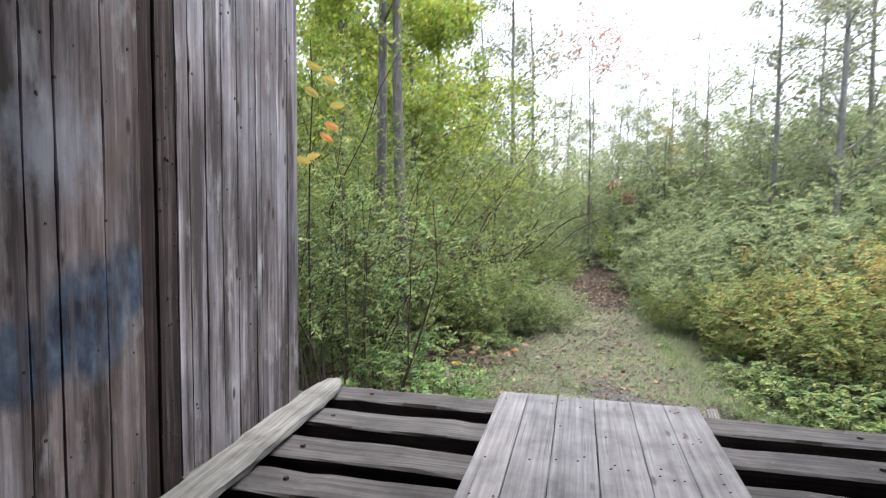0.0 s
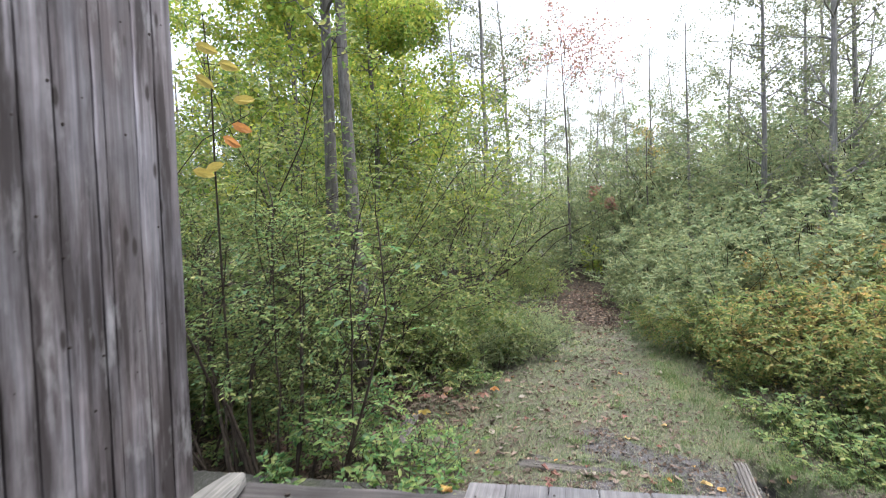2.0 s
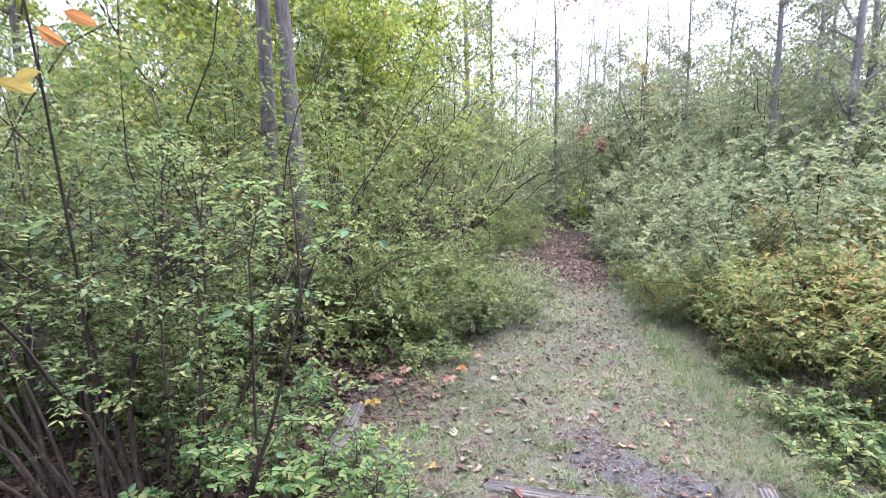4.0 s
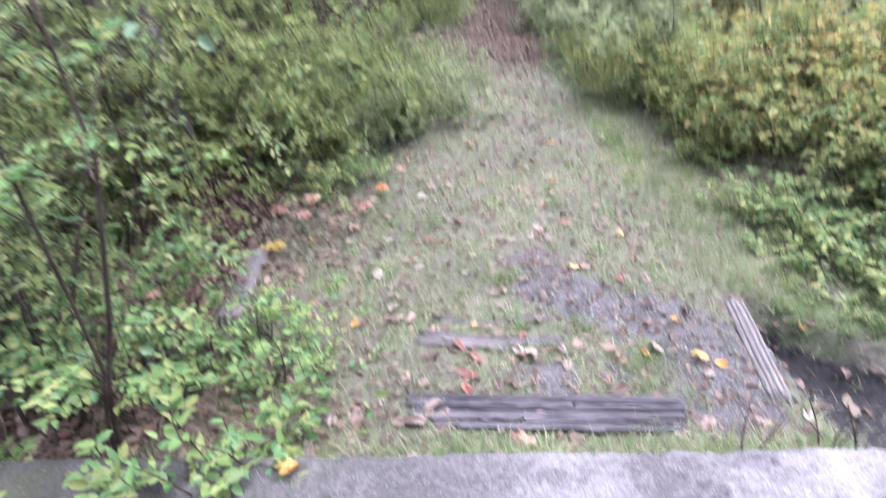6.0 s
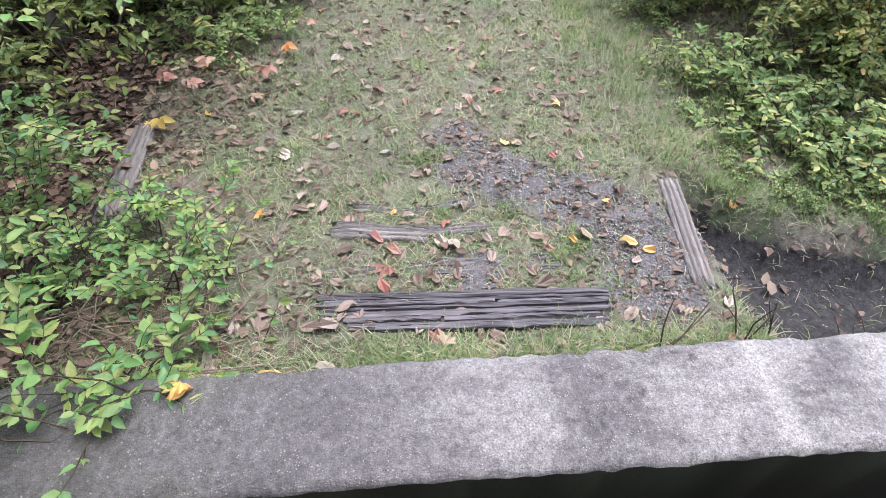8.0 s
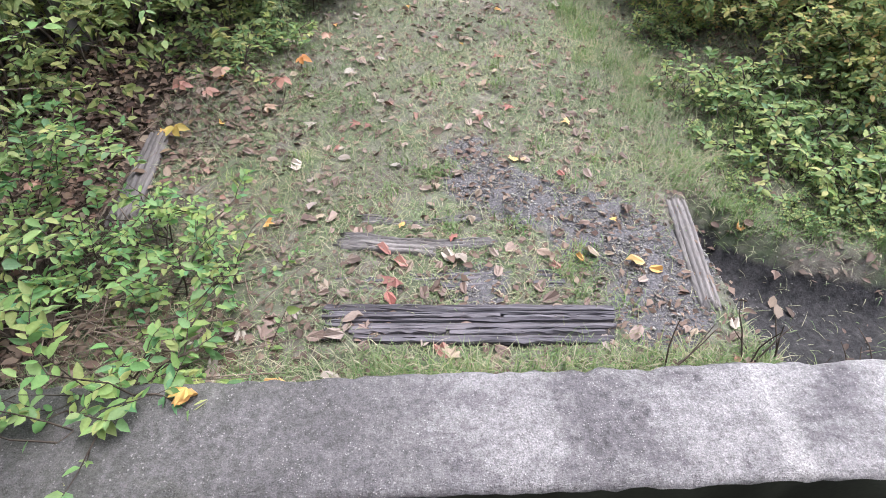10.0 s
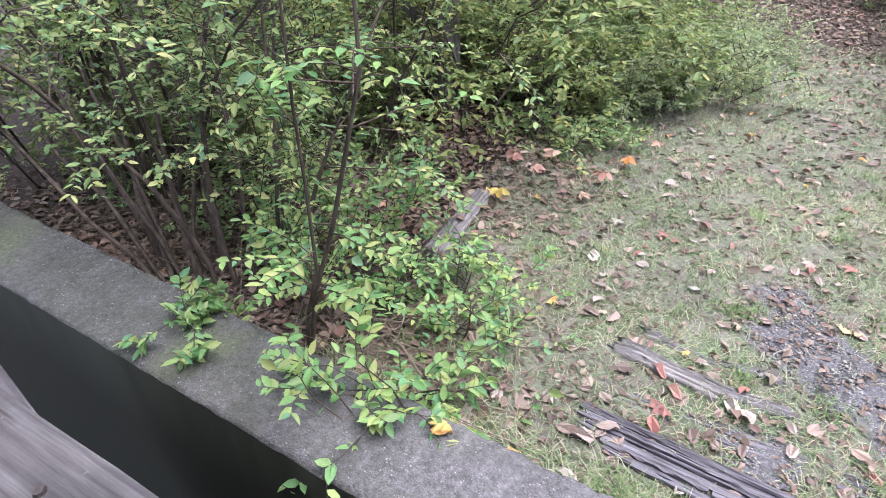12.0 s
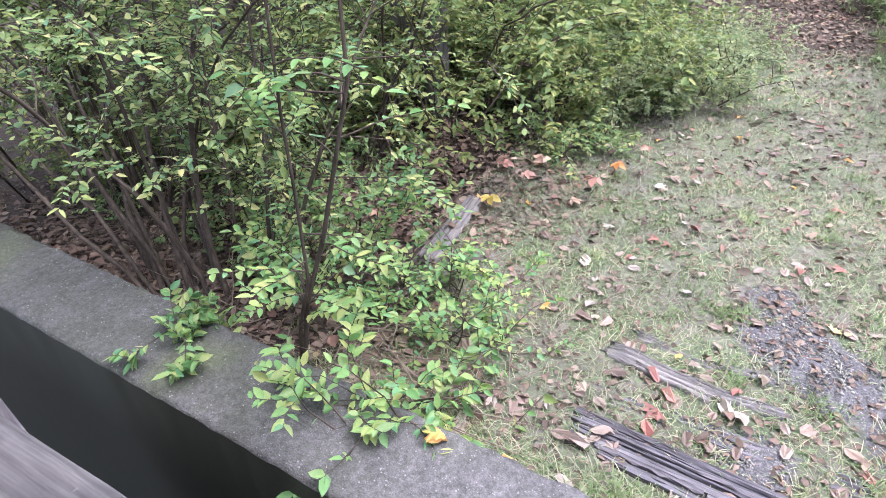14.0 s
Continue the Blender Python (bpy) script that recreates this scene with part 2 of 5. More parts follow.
def concrete_material():
    s = Shade("worn_concrete")
    w = s.coords((1, 1, 1), "World")
    base = s.ramp(s.noise(w, 3.0, 10, 0.8), [(0.3, (0.078, 0.075, 0.08)), (0.5, (0.106, 0.102, 0.108)), (0.7, (0.142, 0.138, 0.144))])
    base = s.mix(base, s.ramp(s.noise(w, 28, 5, 0.75), [(0.35, 0.6), (0.5, 1.0), (0.68, 1.4)]), 0.75, "MULTIPLY")
    # pale scoured patches, more of them to the east of the span
    sep = s.t.nodes.new("ShaderNodeSeparateXYZ")
    s.link(w, sep.inputs[0])
    east = s.t.nodes.new("ShaderNodeMapRange")
    east.inputs[1].default_value, east.inputs[2].default_value = -0.35, 0.4
    s.link(sep.outputs[0], east.inputs[0])
    scour = s.ramp(s.noise(s.coords((1.1, 1.8, 1.6), "World"), 2.3, 7, 0.7), [(0.41, 0.0), (0.57, 1.0)])
    grit = s.ramp(s.noise(w, 120, 4, 0.8), [(0.36, 0.2), (0.62, 1.0)])
    pale_f = s.math("MULTIPLY", s.math("MULTIPLY", scour, east.outputs[0]), grit)
    col = s.mix(base, (0.286, 0.283, 0.282), s.math("MULTIPLY", pale_f, 0.85))
    vor = s.node("ShaderNodeTexVoronoi", Scale=85.0)
    s.link(w, vor.inputs["Vector"])
    peb = s.ramp(vor.outputs["Distance"], [(0.12, 1.0), (0.26, 0.0)])
    pick = s.ramp(s.noise(w, 24, 2), [(0.44, 0.0), (0.56, 1.0)])
    col = s.mix(col, (0.3, 0.298, 0.29), s.math("MULTIPLY", s.math("MULTIPLY", peb, pick), 0.8))
    pits = s.ramp(s.noise(w, 42, 4, 0.7), [(0.3, 1.0), (0.37, 0.0)])
    col = s.mix(col, (0.06, 0.058, 0.055), s.math("MULTIPLY", pits, 0.7))
    # pale runs across the top
    for rx, rw in ((1.25, 0.06), (1.72, 0.09)):
        wob = s.math("ADD", s.math("ABSOLUTE", s.math("SUBTRACT", s.math("ADD", sep.outputs[0], s.math("MULTIPLY", s.math("SUBTRACT", s.noise(w, 14, 5, 0.7), 0.5), 0.16)), rx), 0.0), 0.0)
        col = s.mix(col, (0.32, 0.318, 0.314), s.math("MULTIPLY", s.ramp(wob, [(rw * 0.3, 0.7), (rw, 0.0)]), grit))
    moss = s.ramp(s.noise(w, 1.7, 5), [(0.56, 0.0), (0.74, 0.6)])
    west = s.t.nodes.new("ShaderNodeMapRange")
    west.inputs[1].default_value, west.inputs[2].default_value = 0.1, -1.7
    s.link(sep.outputs[0], west.inputs[0])
    col = s.mix(col, (0.048, 0.051, 0.042), s.math("MULTIPLY", s.ramp(s.noise(w, 3.2, 7, 0.75), [(0.3, 0.35), (0.58, 0.92)]), west.outputs[0]))
    col = s.mix(col, (0.085, 0.1, 0.055), s.math("MULTIPLY", moss, west.outputs[0]))
    col = s.mix(col, s.ramp(s.noise(w, 150, 5, 0.8), [(0.32, 0.62), (0.5, 1.0), (0.68, 1.42)]), 0.9, "MULTIPLY")
    col = s.mix(col, s.ramp(s.noise(w, 38, 5, 0.8), [(0.36, 0.6), (0.5, 1.0), (0.64, 1.4)]), 0.7, "MULTIPLY")
    chip = s.node("ShaderNodeTexVoronoi", Scale=46.0)
    s.link(w, chip.inputs["Vector"])
    fleck = s.math("MULTIPLY", s.ramp(chip.outputs["Distance"], [(0.1, 1.0), (0.2, 0.0)]), s.ramp(s.noise(w, 17, 3), [(0.46, 0.0), (0.55, 1.0)]))
    col = s.mix(col, (0.3, 0.295, 0.29), s.math("MULTIPLY", fleck, 0.55))
    s.bump(s.math("ADD", s.math("ADD", s.noise(w, 60, 6, 0.75), s.noise(w, 16, 5, 0.7)), s.math("MULTIPLY", peb, 0.5)), 0.85, 0.016)
    return s.done(col, 0.92, 0.2)


M_CONCRETE = concrete_material()
# front face of the abutment, its shade painted in as near-black concrete
M_FACE_SHADE = plain_material("shaded_concrete_face", (0.013, 0.016, 0.01), 0.75)


def ground_material():
    s = Shade("soil_and_turf")
    w = s.coords((1, 1, 1), "World")
    turf = s.ramp(s.noise(w, 9, 8, 0.75), [(0.28, (0.05, 0.045, 0.039)), (0.5, (0.118, 0.109, 0.093)), (0.72, (0.215, 0.203, 0.176))])
    green = s.ramp(s.noise(w, 2.6, 6, 0.65), [(0.42, 0.0), (0.62, 0.75)])
    col = s.mix(turf, (0.062, 0.094, 0.045), green)
    att = s.t.nodes.new("ShaderNodeAttribute")
    att.attribute_name = "bare"
    sep = s.t.nodes.new("ShaderNodeSeparateColor")
    s.link(att.outputs["Color"], sep.inputs[0])
    ragged = s.noise(w, 7, 5, 0.7)
    grav = s.ramp(s.noise(w, 75, 4, 0.8), [(0.35, (0.045, 0.044, 0.048)), (0.55, (0.1, 0.098, 0.104)), (0.72, (0.22, 0.215, 0.22))])
    gf = s.ramp(s.math("ADD", sep.outputs[0], s.math("MULTIPLY", s.math("SUBTRACT", ragged, 0.5), 0.9)), [(0.38, 0.0), (0.6, 1.0)])
    col = s.mix(col, grav, gf)
    earth = s.ramp(s.noise(w, 26, 6, 0.75), [(0.35, (0.016, 0.016, 0.017)), (0.6, (0.042, 0.041, 0.043)), (0.75, (0.085, 0.083, 0.085))])
    ef = s.ramp(s.math("ADD", sep.outputs[1], s.math("MULTIPLY", s.math("SUBTRACT", ragged, 0.5), 0.6)), [(0.4, 0.0), (0.58, 1.0)])
    col = s.mix(col, earth, ef)
    duff = s.ramp(s.noise(w, 40, 6, 0.75), [(0.35, (0.02, 0.016, 0.013)), (0.55, (0.055, 0.043, 0.035)), (0.72, (0.115, 0.09, 0.072))])
    df = s.ramp(s.math("ADD", sep.outputs[2], s.math("MULTIPLY", s.math("SUBTRACT", ragged, 0.5), 0.7)), [(0.4, 0.0), (0.6, 1.0)])
    col = s.mix(col, duff, df)
    s.bump(s.noise(w, 48, 8, 0.8), 0.8, 0.02)
    return s.done(col, 0.95, 0.15)


M_GROUND = ground_material()


def bark_material(name, dark, light):
    s = Shade(name)
    n = s.noise(s.coords((30, 30, 5), "World"), 1.0, 7, 0.7)
    col = s.ramp(n, [(0.3, dark), (0.65, light)])
    blot = s.noise(s.coords((4, 4, 3), "World"), 1.5, 4)
    col = s.mix(col, s.ramp(blot, [(0.35, 0.7), (0.7, 1.15)]), 0.8, "MULTIPLY")
    s.bump(n, 0.6, 0.01)
    return s.done(col, 0.9, 0.15)


M_BARK = bark_material("grey_bark", (0.06, 0.055, 0.05), (0.18, 0.17, 0.158))
# lighter version of the grey bark, with haze put into the colour
M_BARK_HAZED = bark_material("hazed_grey_bark", (0.13, 0.125, 0.12), (0.3, 0.29, 0.28))
M_STEM = bark_material("brown_shrub_bark", (0.024, 0.018, 0.015), (0.085, 0.068, 0.054))
M_TWIG = bark_material("dry_twig_bark", (0.07, 0.055, 0.042), (0.19, 0.155, 0.125))

M_LEAF_NEAR = leaf_material("honeysuckle_leaf", [(0.125, 0.235, 0.085), (0.21, 0.32, 0.1), (0.29, 0.385, 0.12), (0.36, 0.42, 0.135), (0.12, 0.245, 0.13), (0.25, 0.355, 0.13), (0.46, 0.45, 0.17), (0.165, 0.285, 0.11), (0.225, 0.325, 0.1)], glow=0.58)
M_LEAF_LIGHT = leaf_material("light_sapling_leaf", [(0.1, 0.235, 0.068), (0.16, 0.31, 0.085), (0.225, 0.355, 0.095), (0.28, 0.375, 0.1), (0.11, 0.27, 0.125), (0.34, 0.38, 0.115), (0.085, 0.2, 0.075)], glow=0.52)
M_LEAF_MID = leaf_material("shrub_leaf", [(0.09, 0.16, 0.05), (0.165, 0.24, 0.06), (0.25, 0.3, 0.075), (0.115, 0.19, 0.065), (0.34, 0.34, 0.1), (0.14, 0.225, 0.065)], glow=0.55)
M_LEAF_COOL = leaf_material("bluish_shrub_leaf", [(0.15, 0.225, 0.115), (0.22, 0.3, 0.145), (0.29, 0.345, 0.15), (0.17, 0.24, 0.12), (0.36, 0.37, 0.17), (0.25, 0.33, 0.17)], glow=0.55, dull=0.05)
M_LEAF_TURN = leaf_material("turning_shrub_leaf", [(0.115, 0.195, 0.06), (0.185, 0.27, 0.075), (0.145, 0.23, 0.07), (0.265, 0.325, 0.09), (0.41, 0.39, 0.105), (0.17, 0.265, 0.08), (0.46, 0.32, 0.115), (0.13, 0.215, 0.07), (0.33, 0.37, 0.1)], glow=0.58)
M_LEAF_AUTUMN = leaf_material("autumn_shrub_leaf", [(0.44, 0.33, 0.09), (0.3, 0.3, 0.09), (0.46, 0.27, 0.1), (0.2, 0.26, 0.08), (0.48, 0.4, 0.12), (0.26, 0.3, 0.09)], glow=0.55)
M_LEAF_MAPLE = leaf_material("yellow_green_maple_leaf", [(0.2, 0.33, 0.025), (0.32, 0.42, 0.03), (0.45, 0.47, 0.035), (0.14, 0.28, 0.035), (0.52, 0.47, 0.045)], glow=0.55)
# leaf colours of the slender trees, lightened to include haze
M_LEAF_THIN = leaf_material("sparse_tree_leaf", [(0.17, 0.21, 0.13), (0.23, 0.26, 0.15), (0.27, 0.28, 0.16), (0.2, 0.23, 0.16)], glow=0.6)
M_LEAF_RED = leaf_material("red_maple_leaf", [(0.42, 0.21, 0.19), (0.46, 0.26, 0.22), (0.34, 0.18, 0.15), (0.33, 0.27, 0.17)], glow=0.5)
M_LEAF_YELLOW = leaf_material("yellow_leaf", [(0.56, 0.45, 0.06), (0.6, 0.47, 0.1), (0.54, 0.37, 0.08)], glow=0.5)
M_LEAF_BIG = leaf_material("bluish_sapling_leaf", [(0.1, 0.2, 0.13), (0.17, 0.28, 0.18), (0.14, 0.25, 0.12), (0.09, 0.17, 0.12)], glow=0.4, rough=0.5)
M_LITTER_BIG = leaf_material("curled_dead_leaf", [(0.08, 0.05, 0.042), (0.15, 0.1, 0.082), (0.21, 0.155, 0.125), (0.11, 0.066, 0.055), (0.175, 0.095, 0.078), (0.26, 0.21, 0.17), (0.07, 0.046, 0.04), (0.27, 0.195, 0.11)], glow=0.1, rough=0.7)
M_LEAF_ORANGE = leaf_material("orange_leaf", [(0.6, 0.26, 0.06), (0.62, 0.32, 0.12)], glow=0.5)
M_CREEPER = leaf_material("pink_creeper_leaf", [(0.34, 0.185, 0.16), (0.37, 0.26, 0.2), (0.31, 0.145, 0.13), (0.34, 0.28, 0.2)], glow=0.25, per="object")
M_GRASS = leaf_material("grass_blade", [(0.08, 0.14, 0.047), (0.12, 0.18, 0.064), (0.165, 0.21, 0.09), (0.25, 0.24, 0.16), (0.34, 0.318, 0.235), (0.14, 0.19, 0.078), (0.088, 0.155, 0.05), (0.28, 0.266, 0.185), (0.18, 0.215, 0.11)], glow=0.3)
M_LITTER = leaf_material("brown_leaf_litter", [(0.05, 0.034, 0.028), (0.095, 0.065, 0.052), (0.155, 0.11, 0.088), (0.08, 0.05, 0.043), (0.22, 0.17, 0.135)], glow=0.1, rough=0.7)
M_FALLEN = leaf_material("dry_fallen_leaf", [(0.19, 0.13, 0.115), (0.3, 0.23, 0.205), (0.13, 0.085, 0.076), (0.38, 0.34, 0.315), (0.21, 0.145, 0.13), (0.12, 0.085, 0.075), (0.34, 0.27, 0.2), (0.22, 0.15, 0.135), (0.28, 0.23, 0.22)], glow=0.15, rough=0.65, per="object", dull=0.15)
M_FALLEN_RED = leaf_material("red_fallen_leaf", [(0.27, 0.11, 0.1), (0.3, 0.155, 0.135), (0.21, 0.095, 0.088)], glow=0.2, rough=0.6, per="object")
M_FALLEN_YELLOW = leaf_material("yellow_fallen_leaf", [(0.54, 0.36, 0.08), (0.5, 0.28, 0.08), (0.5, 0.39, 0.17)], glow=0.25, rough=0.6, per="object")


M_NAIL = plain_material("rusty_nail_head", (0.05, 0.042, 0.04), 0.6, 0.6)
M_STONE = leaf_material("crushed_stone", [(0.09, 0.087, 0.092), (0.14, 0.137, 0.142), (0.26, 0.256, 0.255), (0.06, 0.059, 0.062)], glow=0.0, rough=0.85)
# near-black colour of the block added below the ties
M_UNDERDECK = plain_material("underdeck_dark", (0.03, 0.028, 0.024), 0.7)


# ---------------------------------------------------------------- mesh helpers
def raw_mesh(name, verts, faces, smooth=False):
    """A mesh from arrays: verts (n, 3), faces (m, k), all of k corners."""
    verts, faces = np.asarray(verts, dtype=np.float32), np.asarray(faces, dtype=np.int32)
    me = bpy.data.meshes.new(name)
    me.vertices.add(len(verts))
    me.vertices.foreach_set("co", verts.ravel())
    k = faces.shape[1]
    me.loops.add(faces.size)
    me.loops.foreach_set("vertex_index", faces.ravel())
    me.polygons.add(len(faces))
    me.polygons.foreach_set("loop_start", np.arange(0, faces.size, k, dtype=np.int32))
    if smooth:
        me.polygons.foreach_set("use_smooth", np.ones(len(faces), dtype=bool))
    me.update(calc_edges=True)
    return me


def mesh_part(name, me, material, parent=None, label=""):
    ob = new(name, me)
    if not me.materials:
        me.materials.append(material)
    if parent is not None:
        ob.parent = parent
    return tagged(ob, label)


def unit(v):
    return v / np.maximum(1e-9, np.linalg.norm(v, axis=-1, keepdims=True))


def tubes_mesh(name, tubes, sides=6):
    """Tapered limbs: each tube is (points, radii)."""
    vs, fs, base = [], [], 0
    ang = np.linspace(0, 2 * np.pi, sides, endpoint=False)
    for pts, rad in tubes:
        pts, rad = np.asarray(pts, float), np.asarray(rad, float)
        n = len(pts)
        d = unit(np.gradient(pts, axis=0))
        ref = np.where(np.abs(d[:, 2:3]) > 0.9, np.array([[1.0, 0, 0]]), np.array([[0, 0, 1.0]]))
        a = unit(np.cross(d, ref))
        b = np.cross(d, a)
        ring = pts[:, None] + rad[:, None, None] * (np.cos(ang)[None, :, None] * a[:, None] + np.sin(ang)[None, :, None] * b[:, None])
        vs.append(ring.reshape(-1, 3))
        i = np.arange(n - 1)[:, None] * sides
        j = np.arange(sides)[None]
        j2 = (j + 1) % sides
        fs.append(np.stack([i + j, i + j2, i + sides + j2, i + sides + j], -1).reshape(-1, 4) + base)
        base += n * sides
    return raw_mesh(name, np.concatenate(vs), np.concatenate(fs), True)


def leaves_mesh(name, pos, way, normal, length, width, rng, simple=False):
    """Many folded leaves in one mesh."""
    way = unit(way)
    normal = unit(normal - (normal * way).sum(-1, keepdims=True) * way)
    side = np.cross(way, normal)
    n = len(pos)
    fold = rng.uniform(0.05, 0.3, n)
    droop = rng.uniform(-0.05, 0.25, n)
    if simple:
        prof = [(0, 0, 0, 0), (0.45, 1, 1, 0), (1, 0, 0, 1), (0.45, -1, 1, 0)]
        quads = [(0, 1, 2, 3)]
    else:
        prof = [(0, 0, 0, 0), (0.28, 0.9, 1, 0), (0.66, 0.78, 1, 0.4), (1, 0, 0, 1), (0.66, -0.78, 1, 0.4), (0.28, -0.9, 1, 0)]
        quads = [(0, 3, 2, 1), (0, 5, 4, 3)]
    cols = []
    for u, s, f, dr in prof:
        cols.append(pos + way * (u * length)[:, None] + side * (s * width / 2)[:, None] + normal * ((f * fold * width) - dr * droop * length)[:, None])
    k = len(prof)
    v = np.stack(cols, 1).reshape(-1, 3)
    f = (np.arange(n) * k)[:, None, None] + np.array(quads)[None]
    return raw_mesh(name, v, f.reshape(-1, 4))


def smooth01(a, b, x):
    t = np.clip((x - a) / (b - a), 0, 1)
    return t * t * (3 - 2 * t)


def wavy(x, y, seed=0.0):
    """A cheap sum of waves, about -1 to 1."""
    s = seed
    return (np.sin(1.7 * x + 0.9 * y + s) + np.sin(-1.1 * x + 2.3 * y + 1.7 * s) + np.sin(3.1 * x + 2.7 * y + 2.3 * s) * 0.6 + np.sin(5.3 * x - 4.1 * y + s) * 0.4) / 3.0


def path_mid(y):
    return 0.62 - 0.004 * np.clip(y - 12, 0, 30) ** 1.6


def ditch_rim(x):
    """The far rim of the ditch, past the edging timber."""
    return 5.68 + 0.7 * np.exp(-np.maximum(0, x - 1.5) / 0.42) - 0.03 * (x - 1.5)


def ground_z(x, y):
    """The height of the ground."""
    x, y = np.asarray(x, float), np.asarray(y, float)
    z = -0.69 + 0.02 * wavy(x * 2, y * 2) + 0.016 * np.maximum(0, y - 9)
    ditch_edge = ditch_rim(x)
    ditch = smooth01(1.46, 1.56, x) * smooth01(ditch_edge + 0.12, ditch_edge - 0.15, y)
    z = z - 0.26 * ditch
    bank = smooth01(0.0, 1.0, (y - ditch_edge) / 1.6) * np.clip(x - 1.9, 0, 5) * 0.16
    z = z + bank
    hollow = smooth01(-1.78, -1.95, x) * smooth01(8.6, 7.4, y)
    z = z - 0.17 * hollow
    left = smooth01(-2.0, -7.0, x) * smooth01(8, 12, y)
    z = z + 0.3 * left
    return np.where(y < 4.9, -2.7 + 0.06 * wavy(x, y), z)


def on_ground(x, y, lift=0.0):
    return float(ground_z(x, y)) + lift


def rough_beam(name, length, w, h, seed, jitter=0.006, segs=14, chamfer=0.012, round_end=0.0):
    """A timber along +x from 0 to length, w wide (y), top at z = 0; worn edges."""
    rng = np.random.default_rng(seed)
    c = chamfer
    prof = np.array([(-w / 2 + c, 0), (w / 2 - c, 0), (w / 2, -c), (w / 2, -h + c), (w / 2 - c, -h), (-w / 2 + c, -h), (-w / 2, -h + c), (-w / 2, -c)])
    xs = np.linspace(0, length, segs + 1)
    xs[1:-1] += rng.uniform(-0.3, 0.3, segs - 1) * length / segs
    verts = []
    for i, xx in enumerate(xs):
        e = min(xx, length - xx)
        k = 1.0
        if round_end and e < round_end:
            k = 0.55 + 0.45 * math.sqrt(max(0.0, e / round_end))
        p = prof * np.array([k, 1.0]) + rng.normal(0, jitter, prof.shape)
        if round_end:
            p[:, 1] -= (1 - k) * 0.02
        verts += [(xx, a, b) for a, b in p]
    n = 8
    faces = []
    for i in range(segs):
        for j in range(n):
            faces.append((i * n + j, i * n + (j + 1) % n, (i + 1) * n + (j + 1) % n, (i + 1) * n + j))
    me = bpy.data.meshes.new(name)
    e0 = segs * n
    me.from_pydata(verts, [], [tuple(reversed(f)) for f in faces] + [tuple(range(n)), tuple(range(e0 + n - 1, e0 - 1, -1))])
    me.update()
    return me


def box_mesh(name, x0, x1, y0, y1, z0, z1):
    bm = bmesh.new()
    bmesh.ops.create_cube(bm, size=1)
    for v in bm.verts:
        v.co = Vector(((x0 + x1) / 2 + v.co.x * (x1 - x0), (y0 + y1) / 2 + v.co.y * (y1 - y0), (z0 + z1) / 2 + v.co.z * (z1 - z0)))
    me = bpy.data.meshes.new(name)
    bm.to_mesh(me)
    bm.free()
    return me


# ---------------------------------------------------------------- ground
GRAVEL = [(0.28, 6.85, 0.2), (0.35, 6.55, 0.3), (0.6, 6.35, 0.3), (0.95, 6.1, 0.38), (1.2, 5.85, 0.35), (0.25, 5.72, 0.18), (1.1, 5.55, 0.3)]


def bare_masks(x, y):
    g = np.zeros_like(x)
    for cx, cy, r in GRAVEL:
        g = np.maximum(g, smooth01(r * 1.25, r * 0.4, np.hypot(x - cx, y - cy)))
    edge = ditch_rim(x)
    d = smooth01(1.44, 1.54, x) * smooth01(edge + 0.1, edge - 0.12, y)
    under = smooth01(-1.5, -1.9, x + 0.25 * wavy(x * 2, y * 2)) * smooth01(40, 20, y)
    rim = smooth01(2.6, 3.4, x)
    track = 0.75 * smooth01(9.8, 13.5, y) * smooth01(1.3, 0.6, np.abs(x - path_mid(y) + 0.3 * wavy(x, y * 1.5)))
    clearing = 0.9 * np.exp(-((x + 0.7) / 0.9) ** 2 - ((y - 14.2) / 1.7) ** 2)
    return g, d, np.maximum(np.maximum(under, 0.8 * rim), np.maximum(track, clearing))


def build_ground():
    xs = np.concatenate([-np.geomspace(900, 7.2, 40), np.arange(-7, 6.01, 0.075), np.geomspace(6.2, 900, 40)])
    ys = np.concatenate([-np.geomspace(900, 1, 30), np.linspace(0, 4.8, 10), [4.89, 4.91], np.arange(5.0, 12.0, 0.075), np.geomspace(12, 900, 70)])
    X, Y = np.meshgrid(xs, ys)
    Z = ground_z(X, Y)
    rng = np.random.default_rng(5)
    near = (np.abs(X) < 7) & (Y > 5) & (Y < 14)
    Z = Z + np.where(near, rng.normal(0, 0.006, X.shape), 0)
    nx, ny = len(xs), len(ys)
    i, j = np.meshgrid(np.arange(nx - 1), np.arange(ny - 1))
    a = j * nx + i
    f = np.stack([a, a + 1, a + nx + 1, a + nx], -1).reshape(-1, 4)
    me = raw_mesh("ground", np.stack([X, Y, Z], -1).reshape(-1, 3), f, True)
    g, d, u = bare_masks(X.ravel(), Y.ravel())
    att = me.attributes.new("bare", "FLOAT_COLOR", "POINT")
    att.data.foreach_set("color", np.stack([g, d, u, np.ones_like(g)], -1).astype(np.float32).ravel())
    tagged(mesh_part("ground", me, M_GROUND), "uneven ground of thin turf, bare soil and gravel", "ground", kind="structure")


build_ground()


